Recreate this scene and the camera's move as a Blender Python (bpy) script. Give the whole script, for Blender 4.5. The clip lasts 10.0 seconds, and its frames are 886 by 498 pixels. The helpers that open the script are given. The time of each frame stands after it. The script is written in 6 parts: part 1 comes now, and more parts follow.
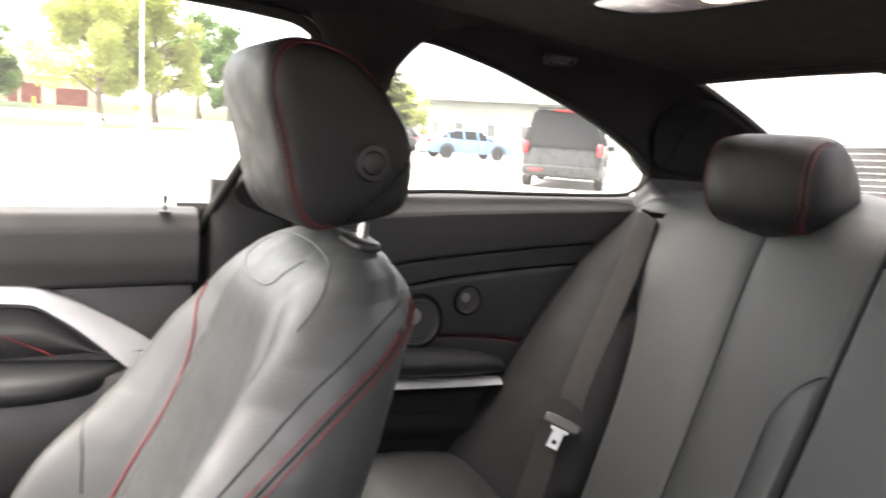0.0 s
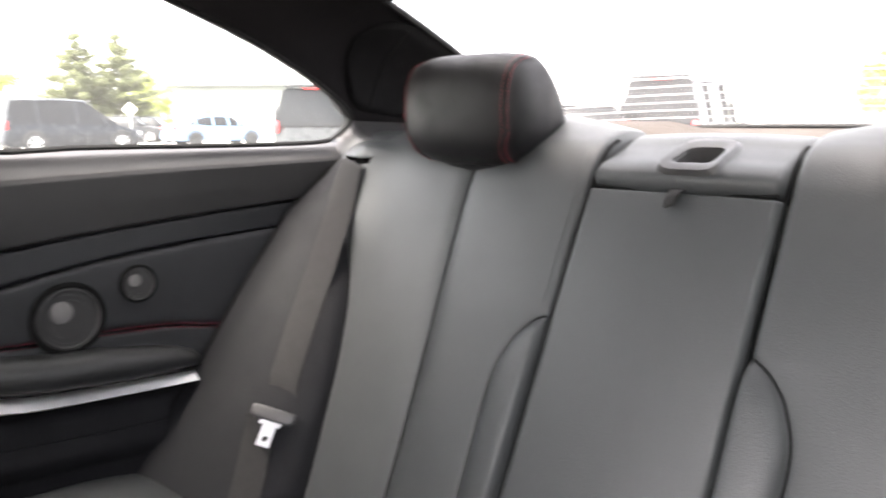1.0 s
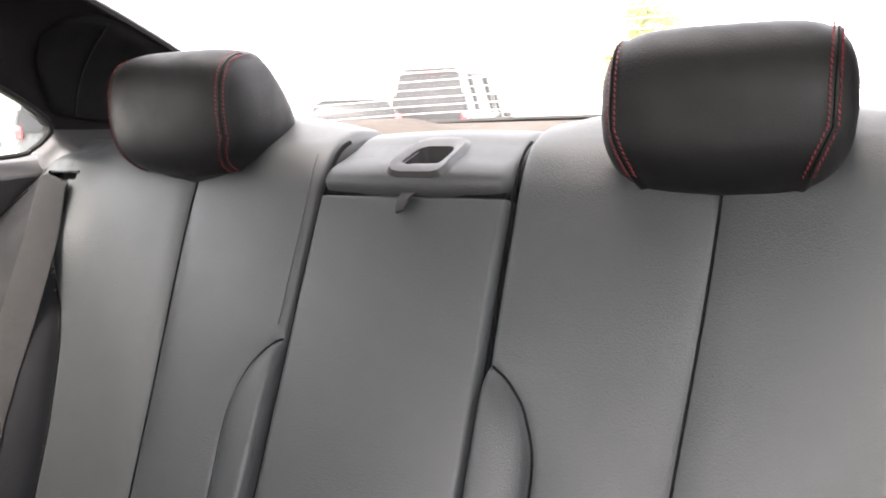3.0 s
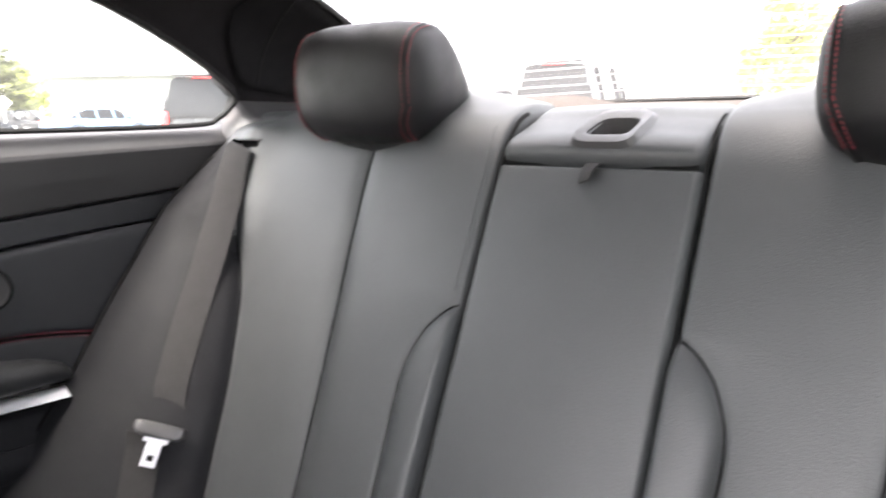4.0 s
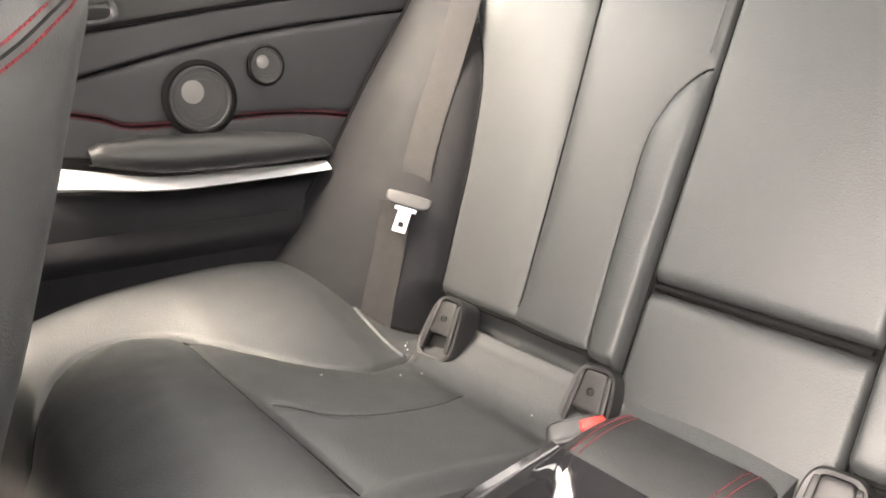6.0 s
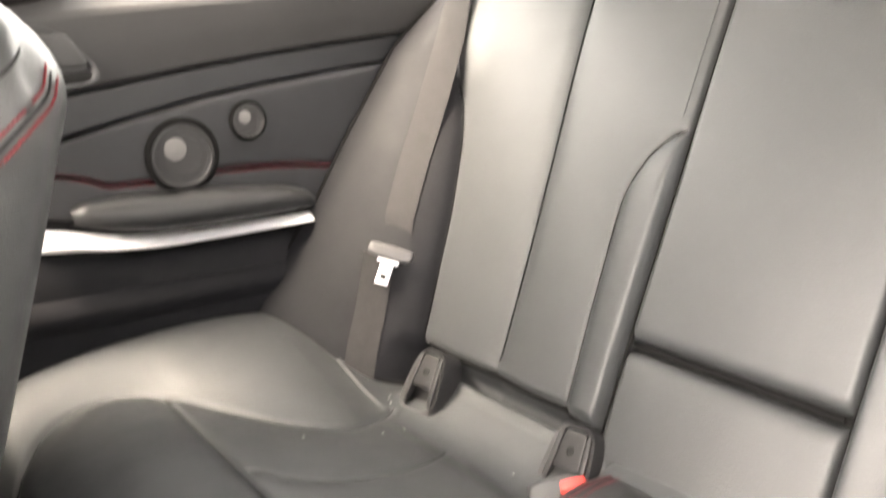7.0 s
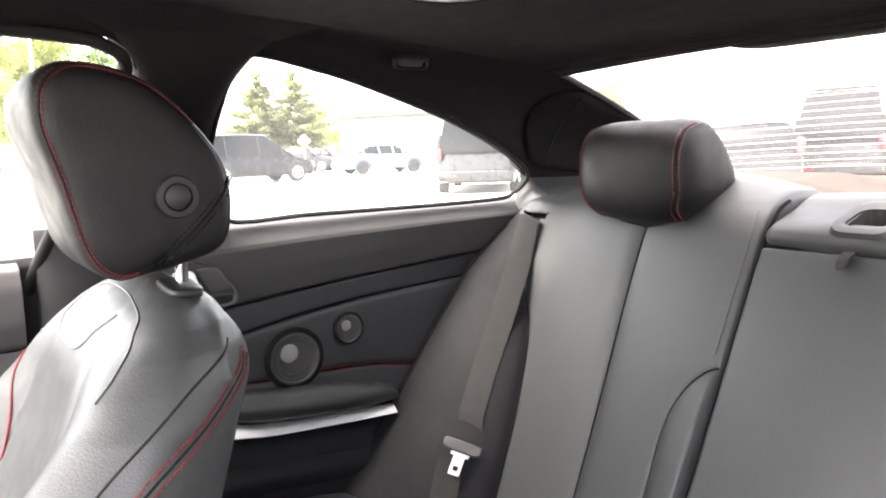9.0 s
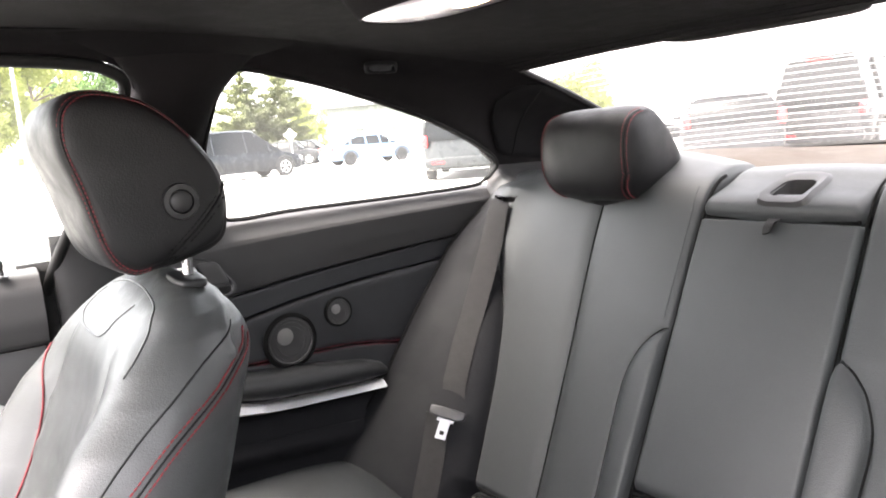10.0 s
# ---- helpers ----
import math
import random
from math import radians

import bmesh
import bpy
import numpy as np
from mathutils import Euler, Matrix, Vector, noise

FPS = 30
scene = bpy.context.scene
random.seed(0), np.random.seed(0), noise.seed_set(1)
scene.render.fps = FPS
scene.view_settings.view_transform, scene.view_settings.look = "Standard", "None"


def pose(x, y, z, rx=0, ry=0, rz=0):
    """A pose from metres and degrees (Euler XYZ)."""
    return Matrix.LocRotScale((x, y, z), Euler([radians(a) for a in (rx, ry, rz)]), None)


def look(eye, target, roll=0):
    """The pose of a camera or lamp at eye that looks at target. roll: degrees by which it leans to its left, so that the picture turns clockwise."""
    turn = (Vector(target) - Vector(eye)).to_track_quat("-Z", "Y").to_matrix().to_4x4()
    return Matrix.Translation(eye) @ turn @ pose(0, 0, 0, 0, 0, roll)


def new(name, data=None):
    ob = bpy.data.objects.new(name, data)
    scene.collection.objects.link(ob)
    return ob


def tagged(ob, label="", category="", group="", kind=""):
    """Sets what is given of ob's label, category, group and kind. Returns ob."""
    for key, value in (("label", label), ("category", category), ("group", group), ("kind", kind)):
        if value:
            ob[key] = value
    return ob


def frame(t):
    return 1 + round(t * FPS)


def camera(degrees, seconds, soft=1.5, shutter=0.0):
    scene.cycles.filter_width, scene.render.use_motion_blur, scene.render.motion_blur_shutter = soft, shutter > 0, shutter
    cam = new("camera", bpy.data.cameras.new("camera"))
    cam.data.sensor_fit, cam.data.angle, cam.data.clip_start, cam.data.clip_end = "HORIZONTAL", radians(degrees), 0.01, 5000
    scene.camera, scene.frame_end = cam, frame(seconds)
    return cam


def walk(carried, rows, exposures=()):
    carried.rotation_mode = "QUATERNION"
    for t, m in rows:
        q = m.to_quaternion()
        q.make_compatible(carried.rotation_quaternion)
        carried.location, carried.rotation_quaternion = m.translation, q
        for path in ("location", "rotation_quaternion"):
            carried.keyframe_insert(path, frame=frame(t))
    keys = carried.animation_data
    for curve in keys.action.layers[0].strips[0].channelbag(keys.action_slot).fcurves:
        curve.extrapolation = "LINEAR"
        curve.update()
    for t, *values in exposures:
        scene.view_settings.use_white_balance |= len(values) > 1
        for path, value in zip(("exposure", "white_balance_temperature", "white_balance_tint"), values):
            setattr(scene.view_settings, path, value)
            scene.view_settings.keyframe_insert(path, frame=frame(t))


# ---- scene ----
from mathutils.bvhtree import BVHTree

# ---------------------------------------------------------------- camera
cam = camera(60.3, 10.0, soft=1.8, shutter=0.4)
PATH = [
    (0, (0.542, -0.14, 1.158), (-1.183, 0.826, 0.859), 3.7),
    (0.5, (0.503, -0.042, 1.131), (-1.072, 1.15, 0.818), 2.2),
    (1, (0.445, 0.097, 1.089), (-0.911, 1.531, 0.761), 0.0),
    (1.5, (0.43, 0.164, 1.083), (-0.689, 1.781, 0.717), -1.2),
    (2, (0.448, 0.206, 1.095), (-0.484, 1.939, 0.736), -1.9),
    (2.2, (0.458, 0.217, 1.1), (-0.428, 1.975, 0.75), -2.1),
    (3.5, (0.431, 0.193, 1.088), (-0.537, 1.908, 0.738), -1.2),
    (4, (0.386, 0.166, 1.071), (-0.773, 1.755, 0.711), -1.0),
    (4.5, (0.368, 0.139, 1.042), (-0.936, 1.584, 0.583), -1.7),
    (5, (0.365, 0.13, 0.984), (-1.05, 1.421, 0.408), -2.2),
    (5.5, (0.375, 0.098, 0.961), (-1.095, 1.292, 0.319), -2.9),
    (5.7, (0.384, 0.099, 0.939), (-1.116, 1.254, 0.294), -3.0),
    (6.8, (0.381, 0.104, 0.95), (-1.119, 1.255, 0.296), -3.1),
    (7, (0.386, 0.116, 0.995), (-1.105, 1.299, 0.38), -3.3),
    (7.5, (0.373, 0.112, 1.054), (-1.092, 1.416, 0.662), -1.8),
    (8, (0.396, 0.114, 1.095), (-1.096, 1.41, 0.786), -1.1),
    (8.5, (0.445, 0.049, 1.12), (-1.111, 1.274, 0.847), -1.0),
    (9, (0.512, -0.007, 1.16), (-1.119, 1.12, 0.895), -1.9),
    (9.5, (0.602, -0.034, 1.179), (-1.021, 1.104, 0.913), -3.6),
    (10, (0.635, -0.057, 1.173), (-0.982, 1.081, 0.872), -4.8),
]
EXPOSURES = [(0.0, -0.32, 7200), (0.5, -0.02, 7050), (1.0, 0.2, 6950), (2.2, 0.22, 7000), (3.4, 0.20, 7000), (4.0, 0.35, 6850), (4.6, 0.72, 7100), (5.2, 1.45, 7850), (7.0, 1.55, 8050), (7.5, 1.25, 7600), (8.2, 0.55, 7200), (9.0, 0.4, 7050), (10.0, 0.24, 6950)]
GAIN = 4.69
walk(cam, [(t, look(eye, target, roll)) for t, eye, target, roll in PATH], [(t, e + GAIN, k, 15.0) for t, e, k in EXPOSURES])

# ---------------------------------------------------------------- world and sun
world = bpy.data.worlds.new("world")
scene.world = world
world.use_nodes = True
wn = world.node_tree
sky = wn.nodes.new("ShaderNodeTexSky")
sky.sky_type, sky.sun_disc = "NISHITA", False
sky.sun_elevation, sky.sun_rotation = radians(62), radians(188)
sky.air_density, sky.dust_density, sky.ozone_density = 0.7, 4.0, 0.2
wn.nodes["Background"].inputs[1].default_value = 0.15
haze = wn.nodes.new("ShaderNodeHueSaturation")
haze.inputs["Saturation"].default_value = 0.3
wn.links.new(sky.outputs[0], haze.inputs["Color"])
wn.links.new(haze.outputs[0], wn.nodes["Background"].inputs[0])
sun = new("sun", bpy.data.lights.new("sun", "SUN"))
sun.data.energy, sun.data.angle, sun.data.color = 0.2, radians(50), (1.0, 0.97, 0.92)
sun.matrix_world = look((0, 0, 0), (0.065, 0.465, -0.883))


# ---------------------------------------------------------------- materials
def material(name, color, rough=0.5, metal=0.0, vary=0.15, scale=4.0, bump=0.0, bump_scale=200.0, spec=0.5, coat=0.0, cells=False, fine=0.0, sheen=0.0, patch=0.08):
    """Principled surface with large and small variation of its colour and gloss, and fine relief."""
    m = bpy.data.materials.new(name)
    m.use_nodes = True
    t = m.node_tree
    b = t.nodes["Principled BSDF"]
    b.inputs["Roughness"].default_value, b.inputs["Metallic"].default_value = rough, metal
    b.inputs["Specular IOR Level"].default_value, b.inputs["Coat Weight"].default_value = spec, coat
    b.inputs["Sheen Weight"].default_value = sheen
    co = t.nodes.new("ShaderNodeTexCoord")
    big = t.nodes.new("ShaderNodeTexNoise")
    big.inputs["Scale"].default_value, big.inputs["Detail"].default_value = scale, 6
    t.links.new(co.outputs["Object"], big.inputs["Vector"])
    ramp = t.nodes.new("ShaderNodeMapRange")
    ramp.inputs[1].default_value, ramp.inputs[2].default_value = 0.3, 0.7
    ramp.inputs[3].default_value, ramp.inputs[4].default_value = 1 - vary, 1 + vary
    t.links.new(big.outputs[0], ramp.inputs[0])
    mul = t.nodes.new("ShaderNodeVectorMath")
    mul.operation = "SCALE"
    mul.inputs[0].default_value = color
    t.links.new(ramp.outputs[0], mul.inputs["Scale"])
    t.links.new(mul.outputs[0], b.inputs["Base Color"])
    r2 = t.nodes.new("ShaderNodeMapRange")
    r2.inputs[1].default_value, r2.inputs[2].default_value = 0.3, 0.7
    r2.inputs[3].default_value, r2.inputs[4].default_value = max(rough - patch, 0.02), min(rough + patch, 1)
    n2 = t.nodes.new("ShaderNodeTexNoise")
    n2.inputs["Scale"].default_value, n2.inputs["Detail"].default_value = scale * 6, 4
    t.links.new(co.outputs["Object"], n2.inputs["Vector"])
    t.links.new(n2.outputs[0], r2.inputs[0])
    t.links.new(r2.outputs[0], b.inputs["Roughness"])
    if bump:
        if cells:
            g = t.nodes.new("ShaderNodeTexVoronoi")
            g.inputs["Scale"].default_value = bump_scale
            out = g.outputs["Distance"]
        else:
            g = t.nodes.new("ShaderNodeTexNoise")
            g.inputs["Scale"].default_value, g.inputs["Detail"].default_value = bump_scale, 5
            out = g.outputs[0]
        t.links.new(co.outputs["Object"], g.inputs["Vector"])
        bp = t.nodes.new("ShaderNodeBump")
        bp.inputs["Strength"].default_value, bp.inputs["Distance"].default_value = bump, 0.001
        t.links.new(out, bp.inputs["Height"])
        if fine:
            g2 = t.nodes.new("ShaderNodeTexNoise")
            g2.inputs["Scale"].default_value, g2.inputs["Detail"].default_value = fine, 4
            t.links.new(co.outputs["Object"], g2.inputs["Vector"])
            b2 = t.nodes.new("ShaderNodeBump")
            b2.inputs["Strength"].default_value, b2.inputs["Distance"].default_value = 0.03, 0.004
            t.links.new(g2.outputs[0], b2.inputs["Height"])
            t.links.new(b2.outputs[0], bp.inputs["Normal"])
        t.links.new(bp.outputs[0], b.inputs["Normal"])
    return m


def glass(name, tint, see, rough=0.0, glare=0.0):
    """Window glass: mostly clear, with a mirror share that grows at grazing angles and a pale film standing in for
    veiling glare.
    """
    m = bpy.data.materials.new(name)
    m.use_nodes = True
    t = m.node_tree
    t.nodes.clear()
    o, mix = t.nodes.new("ShaderNodeOutputMaterial"), t.nodes.new("ShaderNodeMixShader")
    tr, gl = t.nodes.new("ShaderNodeBsdfTransparent"), t.nodes.new("ShaderNodeBsdfGlossy")
    tr.inputs[0].default_value = (*tint, 1)
    gl.inputs["Roughness"].default_value = rough
    lw, pw, ma = t.nodes.new("ShaderNodeLayerWeight"), t.nodes.new("ShaderNodeMath"), t.nodes.new("ShaderNodeMath")
    lw.inputs[0].default_value = 0.5
    pw.operation, pw.inputs[1].default_value = "POWER", 5.0
    ma.operation, ma.inputs[1].default_value, ma.inputs[2].default_value = "MULTIPLY_ADD", see - 0.95, 0.05
    t.links.new(lw.outputs["Facing"], pw.inputs[0])
    t.links.new(pw.outputs[0], ma.inputs[0])
    t.links.new(ma.outputs[0], mix.inputs[0])
    t.links.new(tr.outputs[0], mix.inputs[1])
    t.links.new(gl.outputs[0], mix.inputs[2])
    film, veil = t.nodes.new("ShaderNodeBsdfTranslucent"), t.nodes.new("ShaderNodeMixShader")
    film.inputs[0].default_value, veil.inputs[0].default_value = (0.9, 0.9, 0.88, 1), glare
    t.links.new(mix.outputs[0], veil.inputs[1])
    t.links.new(film.outputs[0], veil.inputs[2])
    t.links.new(veil.outputs[0], o.inputs[0])
    return m


LEATHER = material("black_leather", (0.0115, 0.0121, 0.0126), 0.42, vary=0.12, scale=5, bump=0.25, bump_scale=620, spec=0.4, cells=True, fine=22)
# Darker copy of the seat leather, with the headrests' shade in its colour.
SHADED_LEATHER = material("black_shaded_headrest_leather", (0.0046, 0.0046, 0.0050), 0.55, vary=0.10, scale=5, bump=0.2, bump_scale=480, spec=0.22, cells=True, fine=18)
# Paler copy of the seat leather, with the front seat's light in it.
LIT_LEATHER = material("black_lit_front_leather", (0.031, 0.0328, 0.0325), 0.46, vary=0.10, scale=5, bump=0.20, bump_scale=560, spec=0.42, cells=True, fine=18)
PIPE = material("grey_black_seam_piping", (0.040, 0.042, 0.041), 0.35, vary=0.08, scale=20, spec=0.5)
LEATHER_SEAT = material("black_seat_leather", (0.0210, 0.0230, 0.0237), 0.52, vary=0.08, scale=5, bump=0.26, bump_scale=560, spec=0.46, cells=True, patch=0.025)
VINYL = material("black_vinyl", (0.0107, 0.0112, 0.0128), 0.48, vary=0.1, scale=6, bump=0.3, bump_scale=700, spec=0.42, cells=True)
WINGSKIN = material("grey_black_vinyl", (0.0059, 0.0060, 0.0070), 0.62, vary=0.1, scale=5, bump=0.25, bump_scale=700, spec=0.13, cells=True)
SHELF = material("beige_grey_shelf_cloth", (0.038, 0.0325, 0.0285), 0.9, vary=0.1, scale=6, bump=0.3, bump_scale=1200, spec=0.12)
SOFT = material("grey_black_soft_plastic", (0.026, 0.0255, 0.0258), 0.46, vary=0.1, scale=5, bump=0.2, bump_scale=800, spec=0.4)
PLASTIC = material("black_hard_plastic", (0.022, 0.022, 0.023), 0.42, vary=0.1, scale=8, bump=0.2, bump_scale=900)
DARKPLASTIC = material("matt_black_plastic", (0.009, 0.009, 0.0095), 0.45, vary=0.1, scale=12, bump=0.2, bump_scale=900, spec=0.3)
GLOSS = material("piano_black_plastic", (0.010, 0.010, 0.011), 0.12, vary=0.1, scale=8, spec=0.6)
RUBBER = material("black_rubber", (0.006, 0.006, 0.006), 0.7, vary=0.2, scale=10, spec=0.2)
LINER = material("anthracite_headliner_cloth", (0.0082, 0.0075, 0.0080), 0.95, vary=0.12, scale=6, bump=0.4, bump_scale=1400, spec=0.08)
PILLAR = material("anthracite_pillar_cloth", (0.0042, 0.0041, 0.0044), 0.9, vary=0.12, scale=6, bump=0.4, bump_scale=1300, spec=0.10)
CARPET = material("black_carpet", (0.014, 0.014, 0.014), 0.95, vary=0.3, scale=40, bump=0.9, bump_scale=600, spec=0.1)
ALU = material("satin_aluminium", (0.58, 0.58, 0.585), 0.48, metal=0.85, vary=0.03, scale=10)
TONGUE = material("worn_steel", (0.36, 0.37, 0.39), 0.42, metal=0.9, vary=0.08, scale=40)
CHROME = material("chrome", (0.75, 0.75, 0.76), 0.1, metal=1.0, vary=0.03, scale=10)
THREAD = material("red_thread", (0.12, 0.016, 0.020), 0.7, vary=0.2, scale=80, spec=0.2)
# Seam black, used too for the shade tubes in the bench's gaps.
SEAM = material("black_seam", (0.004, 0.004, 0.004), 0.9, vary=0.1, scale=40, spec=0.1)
DARKTHREAD = material("black_thread", (0.016, 0.016, 0.016), 0.8, vary=0.2, scale=80, spec=0.2)
WEBBING = material("grey_black_belt_webbing", (0.0160, 0.0153, 0.0154), 0.7, vary=0.08, scale=60, bump=0.6, bump_scale=900, spec=0.16, sheen=0.03)
MESHED = material("dark_grey_speaker_mesh", (0.020, 0.0192, 0.0188), 0.45, vary=0.1, scale=20, bump=0.3, bump_scale=900, cells=True)
DOME = material("pale_grey_speaker_dome", (0.12, 0.116, 0.112), 0.45, vary=0.1, scale=20)
REDCLIP = material("red_plastic", (0.50, 0.018, 0.014), 0.35, vary=0.1, scale=20)
WHITEP = material("off_white_plastic", (0.75, 0.75, 0.73), 0.4, vary=0.08, scale=20)
DUST = material("pale_lint", (0.6, 0.6, 0.58), 0.9, vary=0.2, scale=200)
WIRE = bpy.data.materials.new("heater_wire")
WIRE.use_nodes = True
WIRE.node_tree.nodes.clear()
wo, wt, wc, wm = [WIRE.node_tree.nodes.new("ShaderNode" + k) for k in ("OutputMaterial", "BsdfTranslucent", "BsdfTransparent", "MixShader")]
wt.inputs[0].default_value, wm.inputs[0].default_value = (0.8, 0.78, 0.74, 1), 0.35
for a, b in ((wt.outputs[0], wm.inputs[1]), (wc.outputs[0], wm.inputs[2]), (wm.outputs[0], wo.inputs[0])):
    WIRE.node_tree.links.new(a, b)
PANE = glass("window_glass", (0.66, 0.69, 0.67), 1.45, glare=0.012)
REAR_PANE = glass("rear_window_glass", (0.62, 0.62, 0.61), 1.10, glare=0.014)
LENS = material("pale_lilac_lamp_lens", (0.62, 0.54, 0.60), 0.22, vary=0.05, scale=12, spec=0.6)
BULB = material("lit_lamp_window", (0.9, 0.8, 0.7), 0.4, vary=0.02, scale=12)
BULB.node_tree.nodes["Principled BSDF"].inputs["Emission Color"].default_value = (1.0, 0.74, 0.45, 1)
BULB.node_tree.nodes["Principled BSDF"].inputs["Emission Strength"].default_value = 0.5


# ---------------------------------------------------------------- building helpers
ORIGIN = {}


def thing(name, label, category, at=(0, 0, 0), group="", kind=""):
    """An Empty at the thing's base; parts are built in world places and hang under it."""
    ob = new(name)
    ob.location = at
    ORIGIN[ob] = Vector(at)
    return tagged(ob, label, category, group, kind)


def part(name, bm, mat, parent=None, label="", smooth=True):
    me = bpy.data.meshes.new(name)
    if parent is not None:
        bm.transform(Matrix.Translation(-ORIGIN[parent]))
    bmesh.ops.recalc_face_normals(bm, faces=bm.faces)
    bm.to_mesh(me)
    bm.free()
    me.materials.append(mat)
    if smooth:
        me.polygons.foreach_set("use_smooth", [True] * len(me.polygons))
        me.set_sharp_from_angle(angle=radians(50))
    ob = new(name, me)
    if parent is not None:
        ob.parent = parent
        ORIGIN[ob] = ORIGIN[parent]
    else:
        ORIGIN[ob] = Vector((0, 0, 0))
    return tagged(ob, label)


def structure(name, bm, mat, label, category, smooth=True):
    return tagged(part(name, bm, mat, None, "", smooth), label, category, "", "structure")


def lerp(x, xs, ys):
    return float(np.interp(x, xs, ys))


def spline(pts, n, closed=False):
    """Catmull-Rom through pts, n samples."""
    p = [Vector(q) for q in pts]
    k = len(p)
    out = []
    spans = k if closed else k - 1
    for i in range(n):
        t = i / (n if closed else n - 1) * spans
        j = min(int(t), spans - 1)
        u = t - j
        if closed:
            a, b, c, d = p[(j - 1) % k], p[j % k], p[(j + 1) % k], p[(j + 2) % k]
        else:
            b, c = p[j], p[j + 1]
            a = p[j - 1] if j else b * 2 - c
            d = p[j + 2] if j + 2 < k else c * 2 - b
        out.append(0.5 * (2 * b + (c - a) * u + (2 * a - 5 * b + 4 * c - d) * u * u + (3 * b - a - 3 * c + d) * u**3))
    return out


def from_rows(rows, closed_u=False, closed_v=False, caps=False):
    """A bmesh skin over rows of points of equal length."""
    bm = bmesh.new()
    vs = [[bm.verts.new(p) for p in row] for row in rows]
    nu, nv = len(vs), len(vs[0])
    for i in range(nu if closed_u else nu - 1):
        for j in range(nv if closed_v else nv - 1):
            bm.faces.new((vs[i][j], vs[(i + 1) % nu][j], vs[(i + 1) % nu][(j + 1) % nv], vs[i][(j + 1) % nv]))
    if caps:
        bm.faces.new(vs[0])
        bm.faces.new(vs[-1])
    return bm


def sheet(fn, nu, nv, back=None):
    """fn(u, v) over the unit square. back: a way by which the rim is drawn back, so that the panel has sides."""
    bm = from_rows([[fn(i / (nu - 1), j / (nv - 1)) for j in range(nv)] for i in range(nu)])
    if back is not None:
        rim = [e for e in bm.edges if e.is_boundary]
        got = bmesh.ops.extrude_edge_only(bm, edges=rim)
        bmesh.ops.translate(bm, vec=back, verts=[v for v in got["geom"] if isinstance(v, bmesh.types.BMVert)])
    return bm


def box(x0, x1, y0, y1, z0, z1, bevel=0.0, segments=2):
    bm = bmesh.new()
    bmesh.ops.create_cube(bm, size=1, matrix=Matrix.Translation(((x0 + x1) / 2, (y0 + y1) / 2, (z0 + z1) / 2)) @ Matrix.Diagonal((x1 - x0, y1 - y0, z1 - z0, 1)))
    if bevel:
        bmesh.ops.bevel(bm, geom=bm.edges[:], offset=bevel, segments=segments, affect="EDGES", profile=0.6)
    return bm


def merged(*bms):
    out = bmesh.new()
    for b in bms:
        me = bpy.data.meshes.new("tmp")
        b.to_mesh(me)
        b.free()
        out.from_mesh(me)
        bpy.data.meshes.remove(me)
    return out


def tube(path, r, sides=8, flat=1.0, up=(0, 0, 1), closed=False):
    """A round or flat rod along path; flat scales it along the second side axis."""
    rows = []
    n = len(path)
    for i in range(n):
        a, b = (path[(i - 1) % n], path[(i + 1) % n]) if closed else (path[max(i - 1, 0)], path[min(i + 1, n - 1)])
        d = (Vector(b) - Vector(a)).normalized()
        s = d.cross(Vector(up))
        s = s.normalized() if s.length > 1e-5 else d.orthogonal().normalized()
        w = s.cross(d)
        rows.append([Vector(path[i]) + (s * math.cos(2 * math.pi * k / sides) + w * flat * math.sin(2 * math.pi * k / sides)) * r for k in range(sides)])
    return from_rows(rows, closed_u=closed, closed_v=True, caps=not closed)


def lathe(profile, centre, axis, n=32):
    """Turns (radius, height) pairs about axis through centre."""
    q = Vector(axis).normalized().to_track_quat("Z", "Y").to_matrix()
    rows = [[Vector(centre) + q @ Vector((r * math.cos(2 * math.pi * k / n), r * math.sin(2 * math.pi * k / n), h)) for k in range(n)] for r, h in profile]
    return from_rows(rows, closed_v=True, caps=True)


def bump1(d, w):
    return math.exp(-(d / w) ** 2)


def tree_of(bm):
    return BVHTree.FromBMesh(bm)


def project(bvh, pts, way, lift=0.0005):
    """Lays points onto a surface along way; keeps those that meet it."""
    out = []
    w = Vector(way).normalized()
    for p in pts:
        hit, nor, _, _ = bvh.ray_cast(Vector(p), w)
        if hit is not None:
            if nor.dot(w) > 0:
                nor = -nor
            out.append((hit + nor * lift, nor))
    return out


def stitches(laid, length=0.0042, gap=0.0022, r=0.0007, offset=0.0, slant=0.0):
    """Single thread dashes along laid points (place, normal)."""
    bm = bmesh.new()
    run, goal = 0.0, 0.0
    for (a, na), (b, nb) in zip(laid, laid[1:]):
        seg = (b - a).length
        if seg > 0.03 or seg < 1e-6:
            continue
        d = (b - a) / seg
        while goal <= run + seg:
            p = a + d * (goal - run)
            side = na.cross(d).normalized()
            p = p + side * offset
            w = (d + side * slant).normalized()
            h = w * length / 2
            u, v = side * r, na * r
            ring = []
            for q in (-1, 1):
                for su, sv in ((-1, -0.4), (1, -0.4), (0.6, 1), (-0.6, 1)):
                    ring.append(bm.verts.new(p + h * q + u * su + v * sv))
            for k in range(4):
                bm.faces.new((ring[k], ring[(k + 1) % 4], ring[4 + (k + 1) % 4], ring[4 + k]))
            bm.faces.new(ring[:4][::-1])
            bm.faces.new(ring[4:])
            goal += length + gap
        run += seg
    return bm


